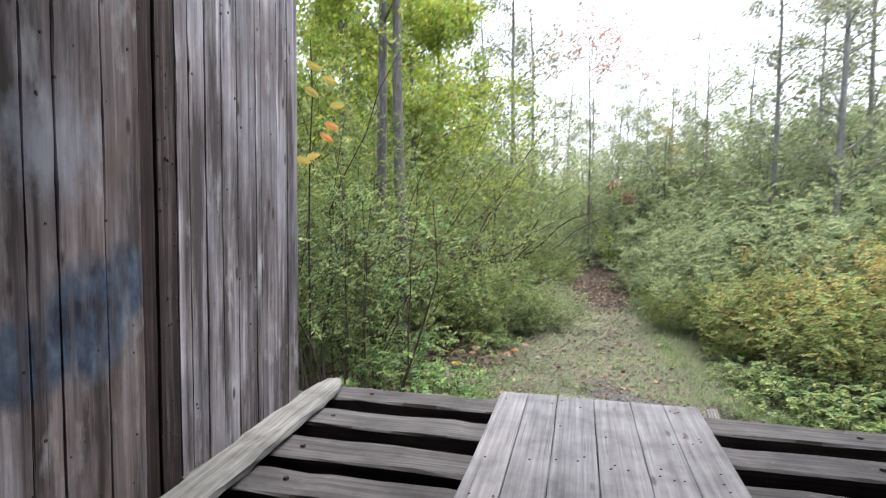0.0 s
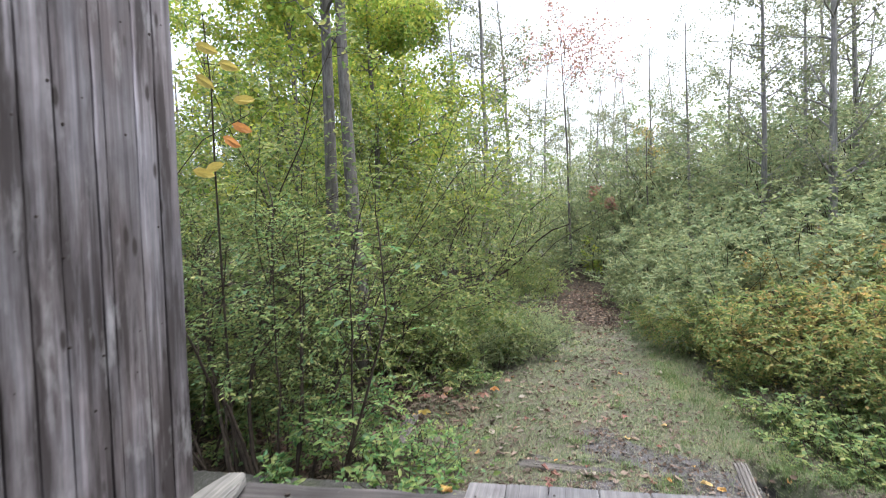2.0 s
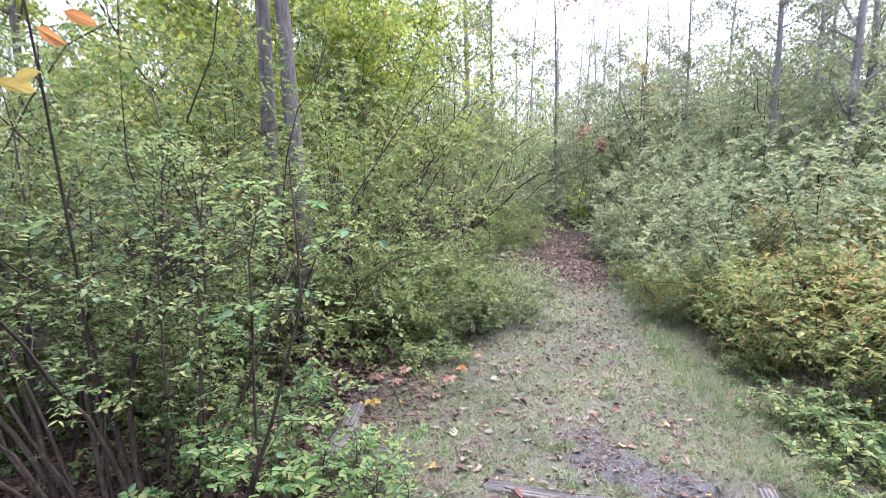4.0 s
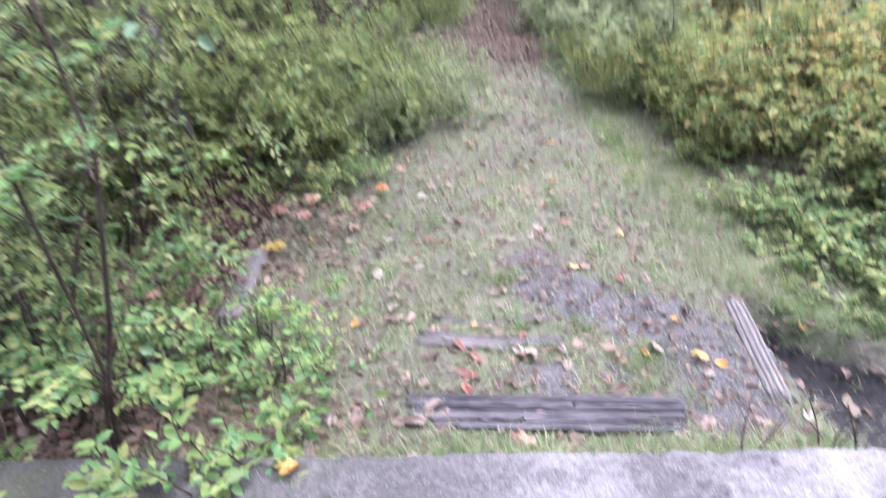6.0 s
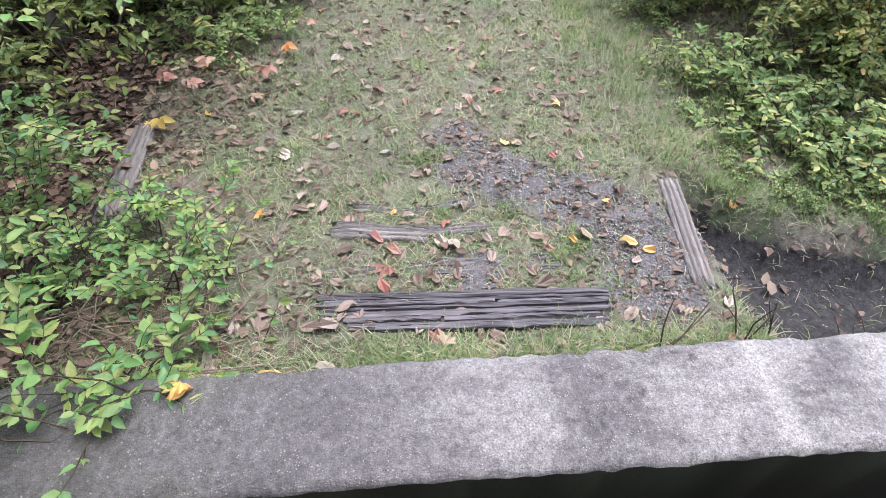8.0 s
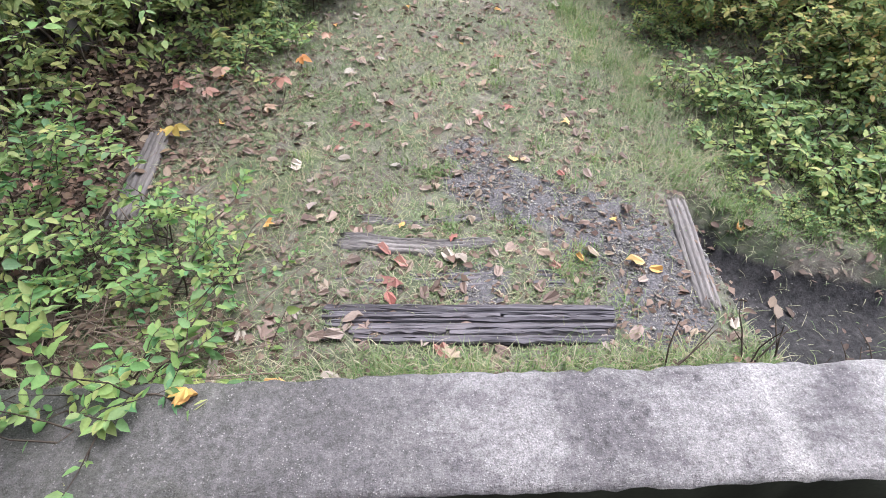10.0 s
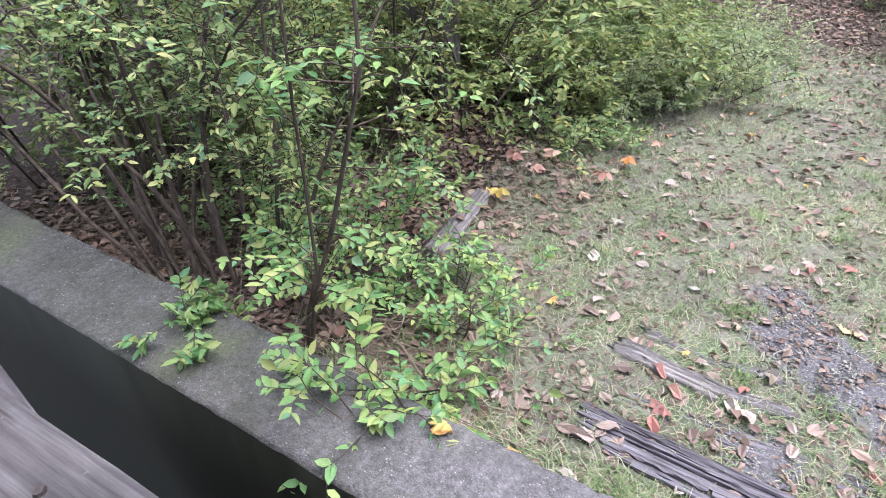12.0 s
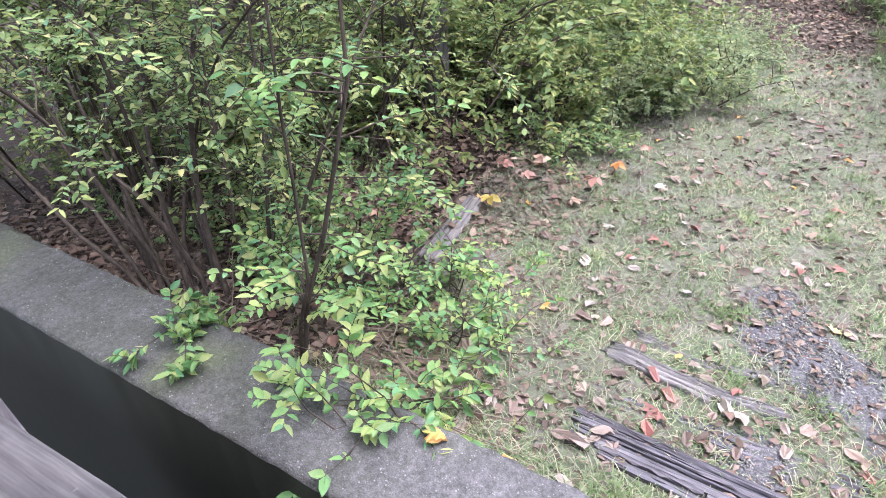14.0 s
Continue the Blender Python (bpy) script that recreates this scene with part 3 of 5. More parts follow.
# ---------------------------------------------------------------- concrete abutment
def build_abutment():
    xs = np.arange(-5.0, 5.001, 0.05)
    rng = np.random.default_rng(11)
    top = -0.475
    rows = []
    chip = np.abs(rng.normal(0, 0.007, len(xs))) + 0.004 * np.clip(wavy(xs * 3, xs * 0) - 0.1, 0, 1) + 0.006 * np.clip(wavy(xs * 11, xs * 4, 2.0) - 0.15, 0, 1)
    y0, y1 = 4.655, 5.115
    prof = [(y0, -3.0, 0), (y0, -1.2, 0), (y0, top - 0.022, -0.4), (y0 + 0.006, top - 0.008, 0.5), (y0 + 0.022, top, 1.0)]
    prof += [(y, top, 0) for y in np.linspace(y0 + 0.06, y1 - 0.05, 7)] + [(y1 - 0.02, top, -0.6), (y1, top - 0.018, -1), (y1, -1.5, 0)]
    for py, pz, k in prof:
        zz = pz + (rng.normal(0, 0.003, len(xs)) if pz > -0.6 else 0) - (chip * 0.7 if k else 0)
        yy = py + k * chip
        rows.append(np.stack([xs, np.broadcast_to(yy, xs.shape), np.broadcast_to(zz, xs.shape)], -1))
    V = np.stack(rows, 0)
    m, n = V.shape[:2]
    i, j = np.meshgrid(np.arange(n - 1), np.arange(m - 1))
    a = j * n + i
    f = np.stack([a, a + 1, a + n + 1, a + n], -1).reshape(-1, 4)
    me = raw_mesh("concrete_abutment", V.reshape(-1, 3), f, False)
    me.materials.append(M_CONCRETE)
    me.materials.append(M_FACE_SHADE)
    # front face below the rim gets the painted-in shade colour
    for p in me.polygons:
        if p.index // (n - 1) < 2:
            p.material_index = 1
    tagged(mesh_part("concrete_abutment", me, M_CONCRETE), "worn grey concrete abutment wall with pale scoured patches", "retaining wall", kind="structure")


build_abutment()


# ---------------------------------------------------------------- the covered bridge
def build_bridge():
    # both walls reach down to -3.0: unseen skirts added to block light below deck
    wall = tagged(mesh_part("wall_west", box_mesh("wall_west", -2.62, -2.462, -11.0, 4.28, -3.0, 4.0), M_WALL_DARK), "tall open-topped bridge wall of weathered vertical boards", "wall", kind="structure")
    east = tagged(mesh_part("wall_east", box_mesh("wall_east", 2.46, 2.62, -11.0, 4.28, -3.0, 4.0), M_WALL_PALE), "plain weathered board wall", "wall", kind="structure")
    # unseen ceiling, added to cut the sky light on deck and walls
    tagged(mesh_part("ceiling", box_mesh("ceiling", -2.75, 2.75, -11.0, 2.6, 4.003, 4.1), M_WALL_DARK), "unseen dark ceiling added to dim the inner bridge", "ceiling", kind="structure")
    # boards of the near stretch: start, end, recess
    stops = [0.55, 0.82, 1.08, 1.36, 1.62, 1.88, 2.035, 2.30, 2.545, 2.665, 2.83, 2.94, 3.095, 3.26, 3.437, 3.665, 3.735, 3.955, 4.12, 4.29]
    for k in range(len(stops) - 1):
        a, b = stops[k], stops[k + 1]
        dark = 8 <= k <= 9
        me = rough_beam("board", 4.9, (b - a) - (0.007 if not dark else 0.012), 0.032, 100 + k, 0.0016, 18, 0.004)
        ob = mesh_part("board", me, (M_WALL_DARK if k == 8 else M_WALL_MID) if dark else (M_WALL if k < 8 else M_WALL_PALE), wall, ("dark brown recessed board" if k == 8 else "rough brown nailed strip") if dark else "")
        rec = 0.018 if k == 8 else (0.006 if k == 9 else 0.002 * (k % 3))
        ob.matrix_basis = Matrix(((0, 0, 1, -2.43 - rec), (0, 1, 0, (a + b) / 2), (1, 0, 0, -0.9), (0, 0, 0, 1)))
    rng = np.random.default_rng(3)
    nail = disc_mesh("nail", 0.009, 0.003)
    for k in range(110):
        y = rng.uniform(1.4, 4.2)
        z = rng.choice([0.12, 0.75, 1.45, 2.15, 2.8]) + rng.normal(0, 0.12)
        if k % 3 == 0:
            y = rng.uniform(2.68, 2.82)
            z = rng.uniform(0.0, 2.6)
        ob = mesh_part("nail", nail, M_NAIL, wall)
        ob.matrix_basis = Matrix.Translation((-2.431, y, z)) @ Euler((0, radians(90), 0)).to_matrix().to_4x4() @ Matrix.Scale(float(rng.uniform(0.5, 1.25)), 4)


def disc_mesh(name, r, h):
    bm = bmesh.new()
    bmesh.ops.create_cone(bm, cap_ends=True, segments=8, radius1=r, radius2=r * 0.7, depth=h * 2)
    me = bpy.data.meshes.new(name)
    bm.to_mesh(me)
    bm.free()
    return me


build_bridge()


def build_deck():
    # ties: far edge of each, going back from the portal
    bolt = disc_mesh("bolt", 0.022, 0.012)
    far = [4.245, 3.72, 3.22, 2.76]
    while far[-1] > -10:
        far.append(far[-1] - 0.45)
    for k, y in enumerate(far):
        w = 0.30 if k < 3 else 0.27
        me = rough_beam("bridge_tie", 4.6, w, 0.22, 300 + k, 0.004, 22, 0.014)
        tie = tagged(mesh_part("bridge_tie", me, M_TIE), "weathered grey bridge tie with splits, laid across the span", "railway tie", "ties of the bridge deck")
        for bx in (0.5, 4.0):
            mesh_part("bolt", bolt, M_NAIL, tie, "rusty bolt head").matrix_basis = pose(bx + 0.1 * math.sin(k * 5), 0.05 * math.sin(k * 3), 0.002)
        me.materials.append(M_TIE_SHADE)
        # steep faces take the shade-dark wood, tops stay weathered grey
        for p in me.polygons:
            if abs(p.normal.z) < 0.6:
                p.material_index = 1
        tie.matrix_basis = pose(-2.13, y - w / 2 - 0.05, -0.065, 0, 0, 1.5 + 0.4 * math.sin(k * 2.1))
    # steel-grey timber stringers that carry the ties
    for x in (-1.5, 1.5):
        me = rough_beam("bridge_stringer", 15.2, 0.35, 0.45, 500 + int(x), 0.004, 10, 0.02)
        tagged(mesh_part("bridge_stringer", me, M_WALL_DARK), "dark timber stringer under the ties", "beam", kind="structure").matrix_basis = pose(x, -11.0, -0.292, 0, 0, 90)
    me = rough_beam("guard_timber", 6.2, 0.225, 0.1, 600, 0.006, 36, 0.03, 0.09)
    tagged(mesh_part("guard_timber", me, M_GUARD), "pale grey weathered guard timber with a rounded end", "timber").matrix_basis = pose(-1.585, -2.08, 0.04, 0, 0, 93.8)
    # walkway panel
    panel = tagged(new("walkway_panel"), "grey nailed plank walkway lying on the bridge ties", "walkway")
    nail = disc_mesh("nail", 0.0075, 0.002)
    edges = [-0.594, -0.375, -0.145, 0.125, 0.394, 0.63, 0.88]
    rng = np.random.default_rng(8)
    for k in range(len(edges) - 1):
        a, b = edges[k], edges[k + 1]
        me = rough_beam("board", 12.4, b - a - (0.006 if k in (2, 3, 1) else 0.003), 0.05, 700 + k, 0.0014, 50, 0.005)
        board = mesh_part("board", me, M_PANEL, panel)
        board.matrix_basis = pose((a + b) / 2, -8.145 + 0.02 * (a + 0.594) + 0.004 * (k % 3), -0.004 + 0.0015 * (k % 2), 0, 0, 90)
    for k in range(46):
        ob = mesh_part("nail", nail, M_NAIL, panel)
        x = rng.choice(edges[:-1]) + rng.uniform(0.03, 0.2)
        y = rng.choice([4.12, 3.6, 3.1, 2.62, 2.2]) + rng.normal(0, 0.045)
        ob.matrix_basis = Matrix.Translation((x, min(y, 4.25), -0.0005))
    # block added under the span, coloured near-black to darken the tie gaps
    tagged(mesh_part("pier", box_mesh("pier", -2.4, 2.4, 3.2, 4.1, -3.2, -0.75), M_UNDERDECK), "near-black block added under the deck", "pier", kind="structure")


build_deck()


# ---------------------------------------------------------------- old track timbers in the ground
def ridged_timber(name, length, w, h, seed, ridges, depth, taper=0.0):
    """A decayed sleeper, its top split into long ridges; along +x."""
    rng = np.random.default_rng(seed)
    nx, ny = 44, ridges * 7 + 1
    xs = np.linspace(0, length, nx)
    ys = np.linspace(-w / 2, w / 2, ny)
    X, Y = np.meshgrid(xs, ys)
    ph = np.cumsum(rng.uniform(0.7, 1.3, ny))
    drift = 0.9 * wavy(X * 2.4, Y * 3, seed)
    Z = -depth * (1 - np.abs(np.sin((ph[:, None] / ph[-1]) * ridges * np.pi + 1.1 * drift))) ** 2.2
    Z = Z + rng.normal(0, 0.0025, X.shape) - 0.02 * (np.abs(Y) / (w / 2)) ** 6
    ragged = rng.normal(0, 0.018, ny)
    X = X + np.where(X < 0.1, ragged[:, None] * 2, 0) + np.where(X > length - 0.1, ragged[::-1][:, None], 0)
    if taper:
        Y = Y * (1 - taper * (0.5 + 0.5 * wavy(X * 6, X * 0, seed))) + 0.02 * wavy(X * 4, X * 0, seed + 2.0)
        Z = Z - 0.02 * taper * (1 + wavy(X * 7, Y * 9, seed))
    top = np.stack([X, Y, Z], -1)
    low = top.copy()[[0, -1]]
    V = [top.reshape(-1, 3)]
    i, j = np.meshgrid(np.arange(nx - 1), np.arange(ny - 1))
    a = j * nx + i
    F = [np.stack([a, a + 1, a + nx + 1, a + nx], -1).reshape(-1, 4)]
    base = nx * ny
    loop = np.concatenate([np.arange(nx), np.arange(1, ny) * nx + nx - 1, (ny - 1) * nx + np.arange(nx - 2, -1, -1), np.arange(ny - 2, 0, -1) * nx])
    ring = V[0][loop].copy()
    ring[:, 2] = -h
    V.append(ring)
    m = len(loop)
    nxt = np.roll(np.arange(m), -1)
    F.append(np.stack([loop, base + np.arange(m), base + nxt, loop[nxt]], -1))
    return raw_mesh(name, np.concatenate(V), np.concatenate(F))


def timber(name, me, mat, label, m, cat="timber"):
    tagged(mesh_part(name, me, mat), label, cat).matrix_basis = m


def split_sleeper(label, length, w, ridges, seed, m, proud=0.012):
    """A rotten tie: core in gap-shade colour under long loose splinters of uneven length."""
    rng = np.random.default_rng(seed)
    thing = tagged(new("sleeper"), label, "railway tie")
    mesh_part("heart", rough_beam("heart", length * 0.97, w, 0.1, seed, 0.004, 16, 0.01), M_GAP_SHADE, thing, "core coloured dark as gap shade").matrix_basis = pose(0.02, 0, -0.012)
    y = -w / 2
    for k in range(ridges):
        wide = w / ridges * rng.uniform(0.75, 1.2)
        a = abs(rng.normal(0, 0.05)) + (0.2 * max(0.0, 0.35 - k / ridges) * 3 if k < ridges * 0.35 else 0.0)
        b = length - abs(rng.normal(0, 0.03))
        cut = rng.uniform(0.35, 0.75) * length if k % 4 == 2 else b
        for p, q in (((a, cut), (cut + 0.015, b)) if cut < b else ((a, b),)):
            me = rough_beam("splinter", q - p, wide * 0.93, 0.045, seed + 7 * k + int(p * 10), 0.0028, 16, 0.005)
            mesh_part("splinter", me, M_SLEEPER, thing).matrix_basis = pose(p, y + wide / 2, proud * rng.uniform(-0.4, 1.0), rng.uniform(-9, 9), rng.uniform(-0.35, 0.35), rng.uniform(-0.45, 0.45))
        y += w / ridges
    thing.matrix_basis = m


split_sleeper("dark decayed railway sleeper split into long ridges, sunk in turf", 1.36, 0.215, 10, 21, pose(-0.5, 5.505, -0.66, 0, 0, -2.0), 0.007)
split_sleeper("half-buried dark sleeper remnant in thin grass", 1.28, 0.12, 5, 22, pose(-0.58, 5.745, -0.69, 0, 0, 0.6), 0.008)
timber("timber_scrap", ridged_timber("timber_scrap", 0.47, 0.13, 0.12, 23, 4, 0.02, 0.3), M_LOG, "short bleached piece of rotten timber in the grass", pose(-0.42, 6.05, -0.65, 5, 0, -10))
timber("timber_scrap", ridged_timber("timber_scrap", 0.34, 0.09, 0.08, 24, 3, 0.02, 0.6), M_LOG, "thin weathered timber strip sunk in turf", pose(-0.3, 6.225, -0.672, 0, 0, -6))
timber("timber_scrap", ridged_timber("timber_scrap", 0.22, 0.07, 0.08, 28, 2, 0.02, 0.6), M_LOG, "small weathered timber end sunk in turf", pose(0.08, 6.2, -0.66, 0, 0, 2))
timber("timber_scrap", ridged_timber("timber_scrap", 0.26, 0.1, 0.08, 25, 3, 0.016, 0.6), M_LOG, "grey rotten timber piece beside the gravel", pose(0.08, 5.99, -0.652, 0, 0, 4))
timber("edge_beam", ridged_timber("edge_beam", 0.76, 0.12, 0.35, 26, 4, 0.022), M_EDGE, "weathered timber edging beside a dark ditch", pose(1.335, 5.56, -0.664, 0, 0, 82))
timber("edge_beam", ridged_timber("edge_beam", 0.82, 0.15, 0.3, 27, 4, 0.022), M_EDGE, "old grey timber edging above a leafy hollow", pose(-1.685, 6.28, -0.648, 0, 0, 93))


# ---------------------------------------------------------------- plants
def grow(rng, stems, height, spread, twigs, twig_len, per_twig, sub=3, bare=0.25, r0=0.014, lean=(0, 0), base=0.12, wob=0.1, facing=None, ruffle=0.2):
    """Stems, twigs and the places of leaves of one shrub, about its foot."""
    tubes, pos, way = [], [], []

    def twig(p, d, ln, depth):
        q = 5
        pts = [p]
        dd = d.copy()
        for _ in range(q - 1):
            dd = dd + rng.normal(0, 0.13, 3) + np.array([0, 0, -0.05])
            dd /= np.linalg.norm(dd)
            pts.append(pts[-1] + dd * ln / (q - 1))
        pts = np.array(pts)
        tubes.append((pts, np.linspace(0.0035, 0.0012, q) * (1.3 if depth else 0.8)))
        t = np.sort(rng.uniform(0.15, 1.0, per_twig)) * (q - 1)
        i = np.minimum(t.astype(int), q - 2)
        f = (t - i)[:, None]
        pos.append(pts[i] * (1 - f) + pts[i + 1] * f)
        along = unit(pts[i + 1] - pts[i])
        side = unit(np.cross(along, np.array([0, 0, 1.0])) + 1e-4)
        sgn = np.where(np.arange(per_twig) % 2, 1.0, -1.0)[:, None]
        way.append(along * 0.6 + side * sgn * 0.85 + rng.normal(0, ruffle, (per_twig, 3)))
        if depth:
            for _ in range(sub):
                k = rng.integers(1, q)
                s2 = unit(np.cross(dd, rng.normal(0, 1, 3)))
                twig(pts[k], unit(dd * 0.7 + s2 * 0.9 + np.array([0, 0, 0.1])), ln * rng.uniform(0.4, 0.75), depth - 1)

    for s in range(stems):
        az = rng.uniform(0, 2 * np.pi) if facing is None else rng.uniform(*facing)
        out = np.array([np.cos(az), np.sin(az), 0.0])
        sp = spread * rng.uniform(0.25, 1.0)
        d = unit(out * sp + np.array([lean[0], lean[1], 1.0]))
        p = np.array([out[0] * base * rng.uniform(0.2, 1), out[1] * base * rng.uniform(0.2, 1), -0.06])
        n = 9
        ln = height * rng.uniform(0.65, 1.08)
        pts = [p]
        for k in range(n - 1):
            pts.append(pts[-1] + d * ln / (n - 1))
            d = unit(d + rng.normal(0, wob, 3) + out * 0.06 * sp)
        pts = np.array(pts)
        r = r0 * rng.uniform(0.55, 1.1)
        tubes.append((pts, np.linspace(r, r * 0.25, n)))
        for k in range(twigs):
            t = rng.uniform(bare, 1.0) * (n - 1)
            i = min(int(t), n - 2)
            q = pts[i] + (pts[i + 1] - pts[i]) * (t - i)
            sd = unit(pts[i + 1] - pts[i])
            tw = unit(unit(np.cross(sd, rng.normal(0, 1, 3))) + sd * 0.45 + np.array([0, 0, 0.12]))
            twig(q, tw, twig_len * rng.uniform(0.6, 1.15), 1)
    return tubes, np.concatenate(pos), np.concatenate(way)


def shrub(name, label, cat, seed, leaf, lsize, stems=7, height=2.0, spread=0.5, twigs=12, twig_len=0.5, per_twig=9, stem_mat=None, simple=False, group="", thick=True, aspect=0.52, **kw):
    rng = np.random.default_rng(seed)
    tubes, pos, way = grow(rng, stems, height, spread, twigs, twig_len, per_twig, **kw)
    thing = tagged(new(name), label, cat, group)
    tubes = [(p, r) for p, r in tubes if r[0] > (0.0 if thick is True else 0.0035 if thick == "main" else 0.006)]
    big = [(p, r) for p, r in tubes if r[0] > 0.005]
    thin = [(p, r) for p, r in tubes if r[0] <= 0.005]
    for tube in big:
        mesh_part("stem", tubes_mesh("stem", [tube], 6), stem_mat or M_STEM, thing)
    if thin:
        tagged(mesh_part("twig_spray", tubes_mesh("twig_spray", thin, 3), stem_mat or M_STEM, thing), kind="stuff")
    n = len(pos)
    nor = np.array([0, 0, 1.0]) + rng.normal(0, 0.45, (n, 3))
    ln = lsize * rng.uniform(0.6, 1.2, n)
    mesh_part("foliage", leaves_mesh("foliage", pos, way, nor, ln, ln * rng.uniform(aspect * 0.85, aspect * 1.15, n), rng, simple), leaf, thing)
    return thing


def tree(name, label, seed, height, r, leaf, lsize, limbs=14, first=0.45, reach=2.2, clumps=5, per=16, bark=None, group="", lean=(0, 0), simple=True):
    """A tapered trunk with limbs, and a crown of leaves along the outer twigs."""
    rng = np.random.default_rng(seed)
    n = 12
    d = unit(np.array([lean[0], lean[1], 1.0]))
    pts = [np.array([0, 0, -0.15])]
    for k in range(n - 1):
        pts.append(pts[-1] + d * height / (n - 1))
        d = unit(d + rng.normal(0, 0.028, 3))
    pts = np.array(pts)
    rad = np.linspace(r, r * 0.18, n)
    rad[0] *= 1.25
    tubes, pos, way = [(pts, rad)], [], []
    for k in range(limbs):
        t = rng.uniform(first, 1.0) * (n - 1)
        i = min(int(t), n - 2)
        q = pts[i] + (pts[i + 1] - pts[i]) * (t - i)
        az = rng.uniform(0, 2 * np.pi)
        dd = unit(np.array([np.cos(az), np.sin(az), rng.uniform(0.15, 0.9)]))
        ln = reach * rng.uniform(0.5, 1.1) * (1.15 - 0.6 * t / (n - 1))
        lp = [q]
        for _ in range(6):
            dd = unit(dd + rng.normal(0, 0.14, 3))
            lp.append(lp[-1] + dd * ln / 6)
        lp = np.array(lp)
        tubes.append((lp, np.linspace(rad[i] * 0.4, 0.006, 7)))
        for c in range(clumps):
            u = rng.integers(2, 7)
            tw = unit(rng.normal(0, 1, 3) + dd * 0.6)
            e = lp[u] + tw * ln * rng.uniform(0.15, 0.38)
            mid = (lp[u] + e) / 2 + rng.normal(0, 0.04, 3)
            tubes.append((np.array([lp[u], mid, e]), np.array([0.007, 0.005, 0.002])))
            s = rng.uniform(0.1, 1.0, (per, 1))
            pos.append(lp[u] * (1 - s) + e * s + rng.normal(0, 0.09 * reach ** 0.5, (per, 3)))
            way.append(tw * 0.4 + rng.normal(0, 0.7, (per, 3)) + np.array([0, 0, -0.25]))
    thing = tagged(new(name), label, "tree", group)
    mesh_part("trunk", tubes_mesh("trunk", tubes[:1], 10), bark or M_BARK, thing)
    fine = []
    for tube in tubes[1:]:
        if tube[1][0] > 0.0075:
            mesh_part("limb", tubes_mesh("limb", [tube], 5), bark or M_BARK, thing)
        else:
            fine.append(tube)
    tagged(mesh_part("twig_spray", tubes_mesh("twig_spray", fine, 3), bark or M_BARK, thing), kind="stuff")
    pos, way = np.concatenate(pos), np.concatenate(way)
    m = len(pos)
    ln = lsize * rng.uniform(0.6, 1.2, m)
    mesh_part("crown", leaves_mesh("crown", pos, way, np.array([0, 0, 1.0]) + rng.normal(0, 0.6, (m, 3)), ln, ln * rng.uniform(0.55, 0.8, m), rng, simple), leaf, thing)
    return thing


def place(thing, x, y, turn=0, sink=0.0):
    thing.matrix_basis = pose(x, y, on_ground(x, y) - sink, 0, 0, turn)
    return thing


def again(thing, x, y, turn, size, sink=0.0):
    return copy_thing(thing, pose(x, y, on_ground(x, y) - sink, 0, 0, turn) @ Matrix.Diagonal((size, size, size, 1)))


# front bushes behind the abutment
place(shrub("honeysuckle_bush", "arching honeysuckle bush with bare lower stems beside the abutment", "bush", 41, M_LEAF_NEAR, 0.05, stems=14, wob=0.13, height=3.1, spread=0.55, twigs=13, twig_len=0.6, per_twig=11, bare=0.42, r0=0.023, lean=(-0.55, 0.1), base=0.36, facing=(-0.1, 3.2)), -2.9, 5.27)
place(shrub("honeysuckle_bush", "tall honeysuckle bush with yellowing green leaves", "bush", 42, M_LEAF_NEAR, 0.05, stems=10, height=3.3, spread=0.4, twigs=12, twig_len=0.7, per_twig=10, bare=0.36, r0=0.018, base=0.4, facing=(-0.2, 3.4)), -3.9, 5.9)
place(shrub("honeysuckle_bush", "leafy honeysuckle bush with dark thin stems", "bush", 43, M_LEAF_NEAR, 0.046, stems=4, height=2.8, spread=0.4, twigs=20, twig_len=0.66, per_twig=11, bare=0.3, r0=0.02, lean=(0.02, 0.03), base=0.22, facing=(-0.1, 3.2)), -2.42, 5.5)


